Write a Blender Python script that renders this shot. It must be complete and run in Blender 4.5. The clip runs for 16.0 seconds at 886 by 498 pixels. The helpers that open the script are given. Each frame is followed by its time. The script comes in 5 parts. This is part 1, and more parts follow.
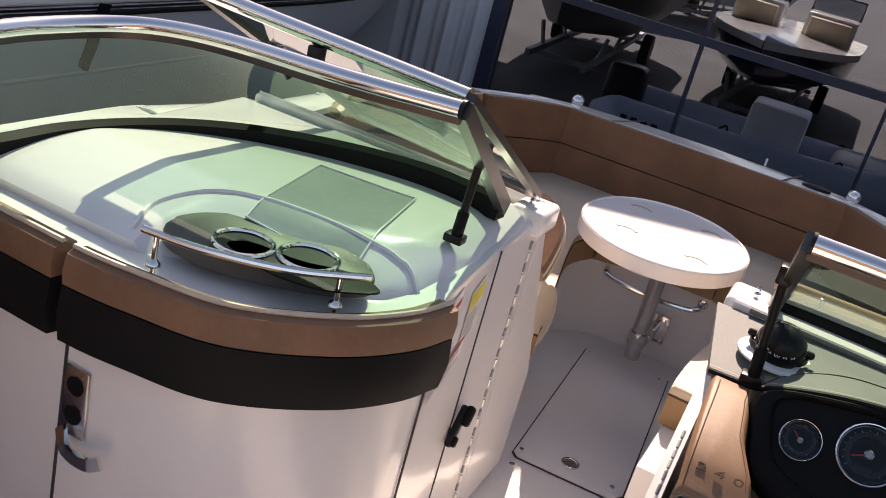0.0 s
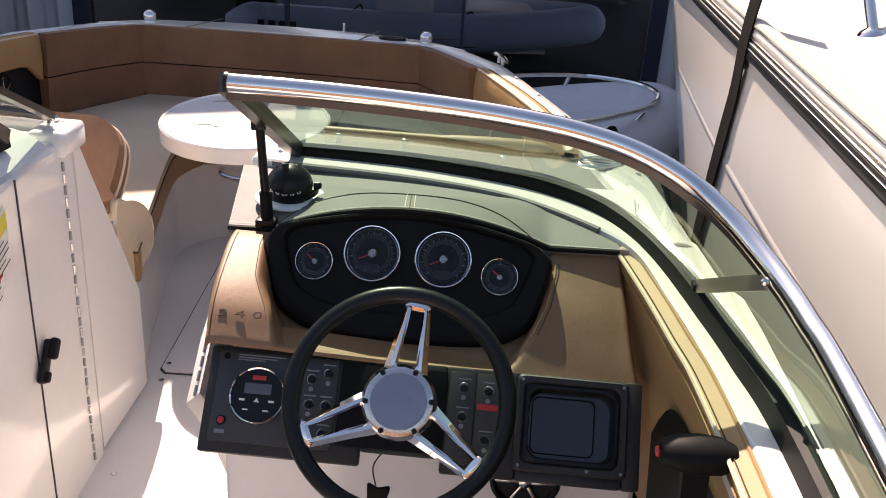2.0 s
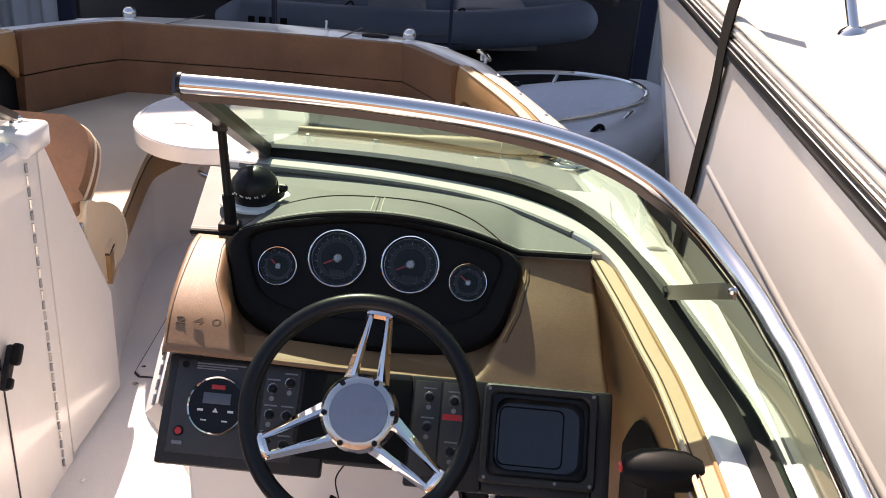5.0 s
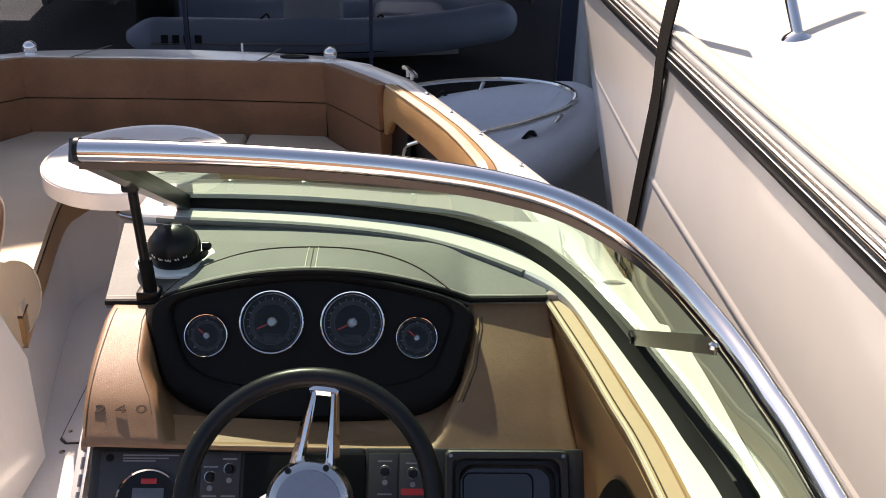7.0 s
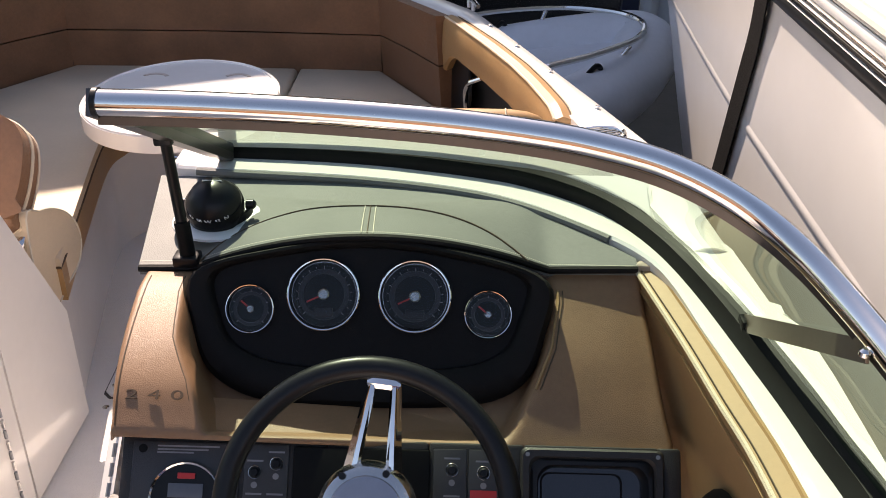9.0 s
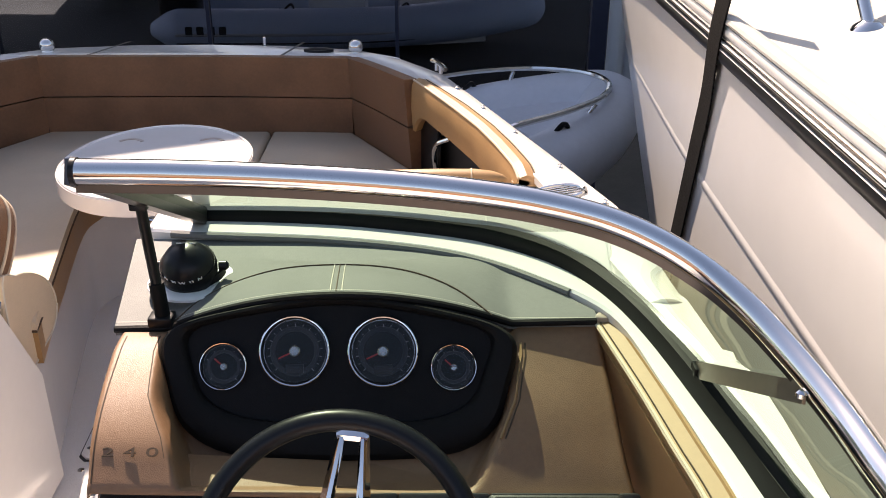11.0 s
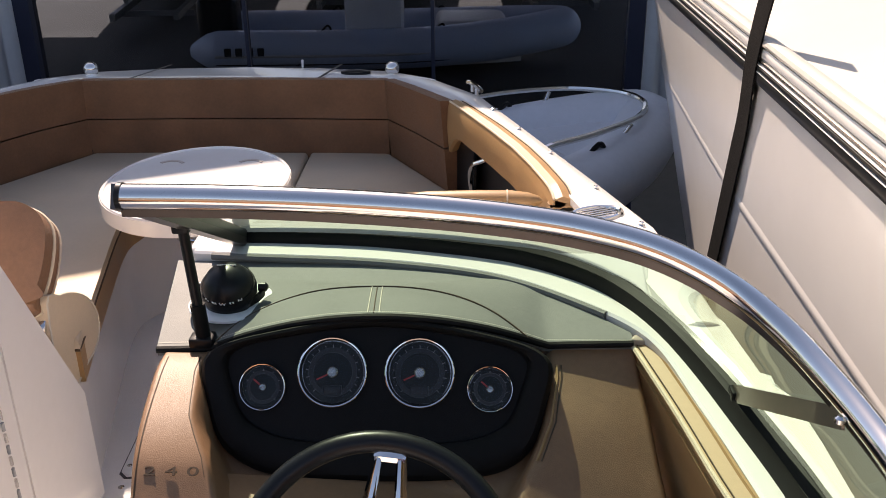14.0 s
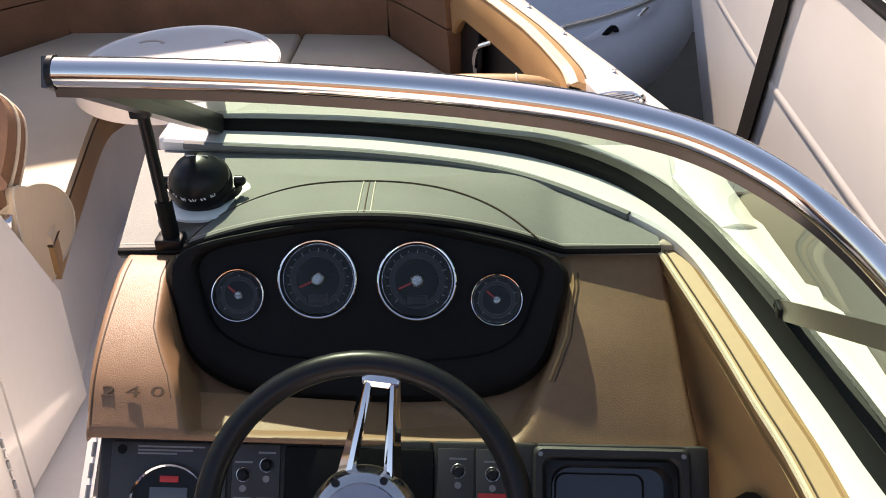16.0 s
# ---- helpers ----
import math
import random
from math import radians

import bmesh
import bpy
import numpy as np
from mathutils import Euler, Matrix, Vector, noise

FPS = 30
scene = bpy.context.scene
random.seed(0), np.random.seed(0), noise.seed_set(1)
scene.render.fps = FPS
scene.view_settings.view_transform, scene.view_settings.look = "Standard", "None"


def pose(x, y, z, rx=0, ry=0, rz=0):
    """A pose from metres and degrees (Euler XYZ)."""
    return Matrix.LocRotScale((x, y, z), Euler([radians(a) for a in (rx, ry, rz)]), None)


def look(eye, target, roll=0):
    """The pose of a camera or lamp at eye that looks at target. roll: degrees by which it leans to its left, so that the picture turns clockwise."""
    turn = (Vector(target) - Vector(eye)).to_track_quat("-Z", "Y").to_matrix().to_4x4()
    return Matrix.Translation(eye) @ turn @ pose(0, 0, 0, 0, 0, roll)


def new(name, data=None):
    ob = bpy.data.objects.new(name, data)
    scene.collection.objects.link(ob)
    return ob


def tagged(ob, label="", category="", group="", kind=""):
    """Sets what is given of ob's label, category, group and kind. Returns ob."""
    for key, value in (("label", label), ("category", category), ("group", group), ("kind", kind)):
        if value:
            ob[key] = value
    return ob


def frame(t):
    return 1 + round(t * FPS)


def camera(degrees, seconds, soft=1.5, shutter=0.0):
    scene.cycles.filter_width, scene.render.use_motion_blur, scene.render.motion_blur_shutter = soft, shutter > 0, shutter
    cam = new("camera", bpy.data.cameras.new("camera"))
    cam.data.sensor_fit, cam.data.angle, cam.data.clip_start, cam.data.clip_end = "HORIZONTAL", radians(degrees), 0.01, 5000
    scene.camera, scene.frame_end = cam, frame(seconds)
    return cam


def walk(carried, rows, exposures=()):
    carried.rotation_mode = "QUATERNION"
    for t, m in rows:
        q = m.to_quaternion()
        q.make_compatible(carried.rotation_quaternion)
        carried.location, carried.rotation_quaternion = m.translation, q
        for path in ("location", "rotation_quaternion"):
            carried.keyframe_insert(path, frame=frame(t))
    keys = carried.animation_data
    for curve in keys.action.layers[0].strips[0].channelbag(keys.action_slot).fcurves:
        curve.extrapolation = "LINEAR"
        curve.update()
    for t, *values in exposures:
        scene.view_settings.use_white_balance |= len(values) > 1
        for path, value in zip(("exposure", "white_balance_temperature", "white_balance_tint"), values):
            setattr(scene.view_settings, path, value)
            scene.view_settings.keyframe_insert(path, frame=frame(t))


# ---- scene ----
cam = camera(49.9, 16.0, 0.9)
PATH = [
    (0, (0.497, 0.173, 1.652), (-0.152, 1.907, 0.896), 15.0),
    (0.5, (0.7, 0.214, 1.679), (0.06, 1.994, 1.031), 11.9),
    (1, (0.879, 0.23, 1.664), (0.455, 2.059, 0.975), 7.4),
    (1.2, (0.914, 0.212, 1.659), (0.611, 2.059, 0.954), 5.3),
    (1.5, (0.938, 0.201, 1.678), (0.799, 2.043, 0.912), 4.1),
    (2, (0.939, 0.165, 1.672), (0.858, 1.982, 0.839), 3.9),
    (2.5, (0.973, 0.163, 1.667), (0.93, 1.981, 0.834), 2.5),
    (3, (0.968, 0.143, 1.676), (0.851, 1.978, 0.888), 3.0),
    (3.5, (0.955, 0.14, 1.663), (0.693, 1.971, 0.905), 6.2),
    (4, (0.973, 0.158, 1.674), (0.7, 1.976, 0.887), 7.1),
    (4.5, (0.999, 0.191, 1.669), (0.814, 2.01, 0.858), 4.7),
    (4.7, (0.991, 0.202, 1.669), (0.891, 2.014, 0.829), 4.9),
    (6.8, (0.986, 0.363, 1.682), (0.964, 2.181, 0.848), 1.7),
    (7, (0.967, 0.384, 1.687), (1.032, 2.203, 0.856), 1.6),
    (7.5, (0.95, 0.482, 1.657), (1.174, 2.275, 0.8), 3.0),
    (8, (0.944, 0.595, 1.648), (1.012, 2.346, 0.683), 1.3),
    (8.2, (0.935, 0.611, 1.641), (0.906, 2.34, 0.638), -0.0),
    (10.3, (0.937, 0.559, 1.656), (0.918, 2.356, 0.778), 1.7),
    (10.5, (0.94, 0.556, 1.659), (0.933, 2.353, 0.781), 1.5),
    (11, (0.954, 0.543, 1.671), (0.962, 2.351, 0.814), 0.3),
    (11.5, (0.971, 0.531, 1.675), (0.99, 2.355, 0.854), -0.7),
    (12, (0.977, 0.519, 1.679), (0.989, 2.349, 0.873), -1.8),
    (12.5, (0.976, 0.517, 1.679), (0.963, 2.349, 0.878), -1.9),
    (13, (0.968, 0.521, 1.68), (0.959, 2.351, 0.875), -1.0),
    (13.5, (0.958, 0.529, 1.68), (0.916, 2.355, 0.866), -0.7),
    (14, (0.952, 0.534, 1.682), (0.886, 2.356, 0.861), -0.6),
    (14.5, (0.943, 0.538, 1.677), (0.872, 2.355, 0.845), -0.6),
    (15, (0.937, 0.55, 1.663), (0.859, 2.347, 0.791), -0.3),
    (15.5, (0.945, 0.604, 1.639), (0.883, 2.372, 0.706), -1.2),
    (16, (0.947, 0.711, 1.602), (0.879, 2.427, 0.577), -0.3),
]
walk(cam, [(t, look(eye, target, roll)) for t, eye, target, roll in PATH], [(0.0, 0.93, 7750, 23), (1.5, 1.04, 7600, 21), (2.5, 1.18, 7600, 21), (3.5, 1.30, 7600, 21), (4.7, 1.28, 7600, 21), (7.0, 1.09, 7600, 20), (8.5, 1.07, 7600, 20), (10.5, 1.24, 7600, 20), (11.5, 1.05, 7600, 20), (12.5, 0.97, 7600, 20), (14.5, 0.94, 7600, 20), (16.0, 1.23, 7600, 20)])

# ---- world, sun, exposure ----
SUN = Vector((-0.235, 0.68, 0.695)).normalized()
world = bpy.data.worlds.new("sky")
scene.world = world
world.use_nodes = True
wn = world.node_tree.nodes
sky = wn.new("ShaderNodeTexSky")
sky.sky_type = "NISHITA"
sky.sun_disc = False
sky.sun_elevation = math.asin(SUN.z)
sky.sun_rotation = math.atan2(SUN.x, SUN.y)
world.node_tree.links.new(sky.outputs[0], wn["Background"].inputs[0])
wn["Background"].inputs[1].default_value = 0.105
sun = new("sun", bpy.data.lights.new("sun", "SUN"))
sun.data.energy, sun.data.angle, sun.data.color = 4.9, radians(0.5), (1.0, 0.93, 0.84)
sun.matrix_world = look(SUN * 30, (0, 0, 0))


# ---- materials ----
def mat(name, color, rough=0.5, metal=0.0, coat=0.0, vary=0.08, scale=6.0, bump=0.0, bump_scale=300.0, spec=0.5):
    """A surface with soft stains, fine grain and relief."""
    m = bpy.data.materials.new(name)
    m.use_nodes = True
    nt = m.node_tree
    b = nt.nodes["Principled BSDF"]
    b.inputs["Roughness"].default_value = rough
    b.inputs["Metallic"].default_value = metal
    b.inputs["Coat Weight"].default_value = coat
    b.inputs["Coat Roughness"].default_value = 0.05
    b.inputs["Specular IOR Level"].default_value = spec
    tc = nt.nodes.new("ShaderNodeTexCoord")
    n1 = nt.nodes.new("ShaderNodeTexNoise")
    n1.inputs["Scale"].default_value = scale
    n1.inputs["Detail"].default_value = 6
    n2 = nt.nodes.new("ShaderNodeTexNoise")
    n2.inputs["Scale"].default_value = scale * 14
    mixf = nt.nodes.new("ShaderNodeMath")
    mixf.operation = "MULTIPLY_ADD"
    mixf.inputs[1].default_value = 0.4
    nt.links.new(tc.outputs["Object"], n1.inputs["Vector"])
    nt.links.new(tc.outputs["Object"], n2.inputs["Vector"])
    nt.links.new(n2.outputs["Fac"], mixf.inputs[0])
    nt.links.new(n1.outputs["Fac"], mixf.inputs[2])
    ramp = nt.nodes.new("ShaderNodeValToRGB")
    ramp.color_ramp.elements[0].position, ramp.color_ramp.elements[1].position = 0.45, 0.95
    ramp.color_ramp.elements[0].color = (*[max(0, c * (1 - vary)) for c in color], 1)
    ramp.color_ramp.elements[1].color = (*[min(1, c * (1 + vary)) for c in color], 1)
    nt.links.new(mixf.outputs[0], ramp.inputs[0])
    nt.links.new(ramp.outputs[0], b.inputs["Base Color"])
    rr = nt.nodes.new("ShaderNodeMapRange")
    rr.inputs["To Min"].default_value, rr.inputs["To Max"].default_value = rough * 0.85, min(1, rough * 1.2)
    nt.links.new(n1.outputs["Fac"], rr.inputs["Value"])
    nt.links.new(rr.outputs[0], b.inputs["Roughness"])
    if bump:
        v = nt.nodes.new("ShaderNodeTexVoronoi")
        v.inputs["Scale"].default_value = bump_scale
        bp = nt.nodes.new("ShaderNodeBump")
        bp.inputs["Strength"].default_value = bump
        bp.inputs["Distance"].default_value = 0.0016
        nt.links.new(tc.outputs["Object"], v.inputs["Vector"])
        nt.links.new(v.outputs["Distance"], bp.inputs["Height"])
        nt.links.new(bp.outputs[0], b.inputs["Normal"])
    return m


def glass(name, tint, gloss=0.9):
    """Thin tinted pane: see-through, with a Fresnel sheen."""
    m = bpy.data.materials.new(name)
    m.use_nodes = True
    nt = m.node_tree
    nt.nodes.remove(nt.nodes["Principled BSDF"])
    tr = nt.nodes.new("ShaderNodeBsdfTransparent")
    tr.inputs[0].default_value = (*tint, 1)
    gl = nt.nodes.new("ShaderNodeBsdfGlossy")
    gl.inputs["Roughness"].default_value = 0.01
    gl.inputs["Color"].default_value = (gloss, gloss, gloss, 1)
    lw = nt.nodes.new("ShaderNodeLayerWeight")
    pw = nt.nodes.new("ShaderNodeMath")
    pw.operation = "POWER"
    pw.inputs[1].default_value = 5
    fr = nt.nodes.new("ShaderNodeMath")
    fr.operation = "MULTIPLY_ADD"
    fr.inputs[1].default_value, fr.inputs[2].default_value = 0.9, 0.055
    nt.links.new(lw.outputs["Facing"], pw.inputs[0])
    nt.links.new(pw.outputs[0], fr.inputs[0])
    mx = nt.nodes.new("ShaderNodeMixShader")
    nt.links.new(fr.outputs[0], mx.inputs[0])
    nt.links.new(tr.outputs[0], mx.inputs[1])
    nt.links.new(gl.outputs[0], mx.inputs[2])
    nt.links.new(mx.outputs[0], nt.nodes["Material Output"].inputs[0])
    return m


GEL = mat("gelcoat", (0.80, 0.77, 0.74), 0.22, coat=0.6, vary=0.03, scale=2.5)
NONSKID = mat("nonskid_gelcoat", (0.76, 0.73, 0.70), 0.5, vary=0.04, scale=4, bump=0.5, bump_scale=350)
TAN = mat("tan_vinyl", (0.205, 0.102, 0.053), 0.5, vary=0.2, scale=7, bump=0.45, bump_scale=600)
TAN_DASH = mat("tan_dash_vinyl", (0.25, 0.137, 0.072), 0.5, vary=0.14, scale=9, bump=0.2, bump_scale=650)
TAN_SMOOTH = mat("tan_side_vinyl", (0.36, 0.21, 0.092), 0.45, vary=0.09, scale=7, bump=0.06, bump_scale=700)
CREAM = mat("cream_vinyl", (0.62, 0.50, 0.36), 0.55, vary=0.06, scale=7, bump=0.4, bump_scale=450)
PIPING = mat("dark_piping", (0.07, 0.04, 0.02), 0.6, vary=0.1)
STITCH = mat("pale_stitching", (0.55, 0.50, 0.42), 0.7, vary=0.1)
BLACKV = mat("black_vinyl", (0.009, 0.008, 0.008), 0.55, vary=0.15, spec=0.14, bump=0.2, bump_scale=900)
GREYV = mat("grey_vinyl", (0.175, 0.175, 0.166), 0.58, vary=0.10, scale=9, bump=0.16, bump_scale=480, spec=0.22)
BLACK = mat("black_plastic", (0.010, 0.010, 0.011), 0.32, vary=0.2, spec=0.25)
SATIN = mat("satin_black_panel", (0.009, 0.009, 0.010), 0.5, vary=0.12, bump=0.2, bump_scale=700, spec=0.12)
RUBBER = mat("black_rubber", (0.009, 0.009, 0.009), 0.5, vary=0.2, spec=0.1)
STEEL = mat("polished_steel", (0.78, 0.76, 0.73), 0.09, metal=1, vary=0.03, scale=20)
ALU = mat("brushed_aluminium", (0.60, 0.58, 0.55), 0.22, metal=1, vary=0.05, scale=20)
FRAME = mat("dark_anodised_frame", (0.10, 0.09, 0.085), 0.3, metal=0.8, vary=0.1)
WGLASS = glass("green_windshield_glass", (0.50, 0.68, 0.565))
CLEAR = glass("clear_glass", (0.95, 0.96, 0.96), 0.14)
TINT = glass("dark_tinted_glass", (0.56, 0.59, 0.64), 0.10)
NAVY = mat("navy_gelcoat", (0.012, 0.02, 0.06), 0.2, coat=0.6, vary=0.1)
WHITE = mat("white_paint", (0.82, 0.82, 0.82), 0.4, vary=0.03)
RED = mat("red_mark", (0.55, 0.03, 0.03), 0.4, vary=0.05)
YELLOW = mat("yellow_label", (0.75, 0.62, 0.05), 0.45, vary=0.05)
PAPER = mat("white_label", (0.80, 0.77, 0.72), 0.45, vary=0.03)
INK = mat("dark_ink", (0.04, 0.035, 0.035), 0.5, vary=0.1)
HYPALON = mat("grey_inflatable_fabric", (0.76, 0.76, 0.79), 0.5, vary=0.06, scale=2)
NBHULL = mat("cream_white_hull", (0.66, 0.63, 0.60), 0.3, coat=0.35, vary=0.05, scale=0.8)
NBDECK = mat("cream_deck_gelcoat", (0.57, 0.54, 0.48), 0.35, coat=0.3, vary=0.05, scale=0.9)
# Grey carries a white hull's shade; plain grey on strips and parked decks.
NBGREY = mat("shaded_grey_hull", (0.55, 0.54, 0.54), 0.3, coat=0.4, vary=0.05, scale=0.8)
BLUEFABRIC = mat("blue_grey_inflatable_fabric", (0.58, 0.67, 0.86), 0.5, vary=0.06, scale=2)
CANVAS = mat("pale_curtain_canvas", (0.55, 0.55, 0.56), 0.8, vary=0.06, scale=1.5)
STRAP = mat("black_webbing", (0.008, 0.007, 0.007), 0.9, vary=0.15, scale=20, bump=0.2, bump_scale=700, spec=0.1)
ASPHALT = mat("yard_concrete", (0.07, 0.068, 0.067), 0.85, vary=0.2, scale=0.7, bump=0.5, bump_scale=60)
DARKHULL = mat("dark_antifouling", (0.025, 0.028, 0.032), 0.4, vary=0.2, scale=1)
POST = mat("dark_blue_post", (0.02, 0.025, 0.05), 0.45, vary=0.1)
ROOF = mat("shed_sheet_metal", (0.16, 0.16, 0.17), 0.6, vary=0.1, scale=1)
GALV = mat("galvanised_steel", (0.30, 0.31, 0.32), 0.5, metal=0.6, vary=0.15, scale=5)
TICK = mat("grey_dial_print", (0.22, 0.22, 0.23), 0.5, vary=0.1)
CAPM = mat("smoked_metal_cap", (0.30, 0.31, 0.35), 0.25, metal=0.7, vary=0.1)


# ---- mesh tools ----
def part(name, bm, material, parent=None, label="", smooth=True, angle=35):
    me = bpy.data.meshes.new(name)
    bmesh.ops.recalc_face_normals(bm, faces=bm.faces[:])
    bm.to_mesh(me)
    bm.free()
    if smooth:
        me.shade_smooth()
        me.set_sharp_from_angle(angle=radians(angle))
    me.materials.append(material)
    ob = new(name, me)
    if parent:
        ob.parent = parent
    if label:
        ob["label"] = label
    return ob


def thing(name, label, category, group="", kind=""):
    e = new(name)
    e.empty_display_size = 0.1
    return tagged(e, label, category, group, kind)


def place(bm, m):
    bmesh.ops.transform(bm, matrix=m, verts=bm.verts[:])
    return bm


def box(lo, hi, bevel=0.0, seg=2):
    bm = bmesh.new()
    bmesh.ops.create_cube(bm, size=1)
    lo, hi = Vector(lo), Vector(hi)
    for v in bm.verts:
        v.co = Vector([(lo[i] + hi[i]) / 2 + v.co[i] * (hi[i] - lo[i]) for i in range(3)])
    if bevel:
        bmesh.ops.bevel(bm, geom=bm.edges[:], offset=bevel, segments=seg, affect="EDGES", profile=0.5)
    return bm


def smooth_line(pts, n=8, closed=False):
    """Catmull-Rom through the points."""
    p = [Vector(q) for q in pts]
    out, k = [], len(p)
    for i in range(k if closed else k - 1):
        a = p[(i - 1) % k] if closed or i else p[0] * 2 - p[1]
        b, c = p[i], p[(i + 1) % k]
        d = p[(i + 2) % k] if closed or i + 2 < k else p[-1] * 2 - p[-2]
        for j in range(n):
            t = j / n
            out.append(0.5 * ((2 * b) + (c - a) * t + (2 * a - 5 * b + 4 * c - d) * t * t + (3 * b - a - 3 * c + d) * t ** 3))
    if not closed:
        out.append(p[-1])
    return out


def loft(rings, closed=True, caps=True, loop=False):
    """Quads between rings of equal count."""
    bm = bmesh.new()
    vs = [[bm.verts.new(q) for q in r] for r in rings]
    n = len(vs[0])
    rows = len(vs) if loop else len(vs) - 1
    for i in range(rows):
        a, b = vs[i], vs[(i + 1) % len(vs)]
        for j in range(n if closed else n - 1):
            k = (j + 1) % n
            bm.faces.new((a[j], a[k], b[k], b[j]))
    if caps and closed and not loop:
        bm.faces.new(vs[0])
        bm.faces.new(vs[-1])
    return bm


def sweep(pts, shape, closed=False, up=(0, 0, 1)):
    """Carries a section (side, up) along a line."""
    p = [Vector(q) for q in pts]
    rings, k = [], len(p)
    for i in range(k):
        if closed:
            t = p[(i + 1) % k] - p[i - 1]
        else:
            t = p[min(i + 1, k - 1)] - p[max(i - 1, 0)]
        t.normalize()
        s = t.cross(Vector(up))
        if s.length < 1e-4:
            s = t.cross(Vector((0, 1, 0)))
        s.normalize()
        u = s.cross(t)
        rings.append([p[i] + s * a + u * b for a, b in shape])
    return loft(rings, loop=closed)


def disc(r, n=12, ry=None):
    return [(r * math.cos(2 * math.pi * i / n), (ry or r) * math.sin(2 * math.pi * i / n)) for i in range(n)]


def tube(pts, r, n=10, closed=False):
    return sweep(pts, disc(r, n), closed)


def rod(a, b, r, n=12):
    return tube([a, b], r, n)


def slab(poly, z0, z1, bevel=0.0, seg=2):
    """A flat polygon made thick; z1 may be a function of x and y."""
    bm = bmesh.new()
    lo = [bm.verts.new((x, y, z0(x, y) if callable(z0) else z0)) for x, y in poly]
    hi = [bm.verts.new((x, y, z1(x, y) if callable(z1) else z1)) for x, y in poly]
    n = len(poly)
    bm.faces.new(lo[::-1])
    top = bm.faces.new(hi)
    for i in range(n):
        bm.faces.new((lo[i], lo[(i + 1) % n], hi[(i + 1) % n], hi[i]))
    if bevel:
        bmesh.ops.bevel(bm, geom=list(top.edges), offset=bevel, segments=seg, affect="EDGES", profile=0.5)
    return bm


def lathe(profile, n=32):
    """Turns (radius, height) round z."""
    return loft([[(r * math.cos(2 * math.pi * i / n), r * math.sin(2 * math.pi * i / n), h) for i in range(n)] for r, h in profile])


def sheet(fn, nu, nv, thick=0.0, off=(0, 0, -1)):
    """A grid fn(u, v), u and v from 0 to 1, made thick along off."""
    bm = bmesh.new()
    g = [[bm.verts.new(fn(i / nu, j / nv)) for j in range(nv + 1)] for i in range(nu + 1)]
    for i in range(nu):
        for j in range(nv):
            bm.faces.new((g[i][j], g[i + 1][j], g[i + 1][j + 1], g[i][j + 1]))
    if thick:
        k = Vector(off) * thick
        h = [[bm.verts.new(v.co + k) for v in row] for row in g]
        for i in range(nu):
            for j in range(nv):
                bm.faces.new((h[i][j + 1], h[i + 1][j + 1], h[i + 1][j], h[i][j]))
        for i in range(nu):
            for j in (0, nv):
                bm.faces.new((g[i][j], g[i + 1][j], h[i + 1][j], h[i][j]))
        for j in range(nv):
            for i in (0, nu):
                bm.faces.new((g[i][j], g[i][j + 1], h[i][j + 1], h[i][j]))
    return bm


def lerp(table, x):
    xs = [a for a, _ in table]
    return float(np.interp(x, xs, [b for _, b in table]))


def flat(xy):
    return [(p.x, p.y) for p in smooth_line([(a, b, 0) for a, b in xy], 6)]


# ---- plan of the boat ----
SHEER = lambda y: 0.905 - 0.066 * max(0.0, y - 1.9)
STAR_OUT = [(-1.6, 1.43), (0.6, 1.44), (1.4, 1.43), (1.6, 1.415), (1.8, 1.388), (2.0, 1.368), (2.2, 1.358), (2.45, 1.342), (2.8, 1.255), (3.45, 1.085), (3.9, 0.965), (4.2, 0.80), (4.38, 0.60)]
PSHIFT = [(1.2, 0.40), (2.0, 0.37), (2.44, 0.344), (2.72, 0.25), (3.0, 0.16), (3.4, 0.06), (3.77, 0.01), (4.2, 0.0)]
PORT_OUT = [(-1.6, -1.04), (0.6, -1.06), (1.4, -1.063), (2.0, -1.05), (2.44, -1.002)] + [(y, lerp(PSHIFT, y) - lerp(STAR_OUT, y)) for y in (2.72, 3.0, 3.4, 3.77, 4.2, 4.38)]
STAR_IN = [(2.0, 1.30), (2.72, 1.175), (3.2, 1.05), (3.77, 0.865), (4.2, 0.625)]
PORT_IN = [(y, lerp(PSHIFT, y) - lerp(STAR_IN, y)) for y in (2.0, 2.44, 2.72, 3.0, 3.4, 3.77, 4.2)]
SEAT = 0.46

# ---- surroundings: yard ----
GROUND = -1.15
bm = sheet(lambda u, v: ((u - 0.5) * 900, (v - 0.45) * 900, GROUND), 4, 4)
tagged(part("ground", bm, ASPHALT), "pale worn concrete boatyard ground", "ground", kind="structure")

# ---- hull ----
boat = thing("bowrider_hull", "white fibreglass bowrider hull with navy topsides", "boat hull")
outline = [(x, y) for y, x in STAR_OUT] + [(0.3, 4.46), (0.0, 4.475), (-0.3, 4.46)] + [(x, y) for y, x in PORT_OUT[::-1]]
rings = []
for drop, shrink in ((0.0, 1.0), (0.05, 1.012), (0.09, 1.005), (0.35, 0.97), (0.7, 0.85), (0.95, 0.55)):
    rings.append([(x * shrink, y * (1 - (1 - shrink) * 0.4), SHEER(y) - 0.02 - drop * 1.15) for x, y in outline])
bm = loft(rings, closed=False, caps=False)
part("hull_shell", bm, NAVY, boat, "dark navy topsides")
rail_line = [(x * 1.008, y * 1.003, SHEER(y) - 0.045) for x, y in outline]
part("rub_rail", sweep(smooth_line(rail_line, 3), disc(0.016, 8, 0.022)), BLACK, boat, "black rub rail")


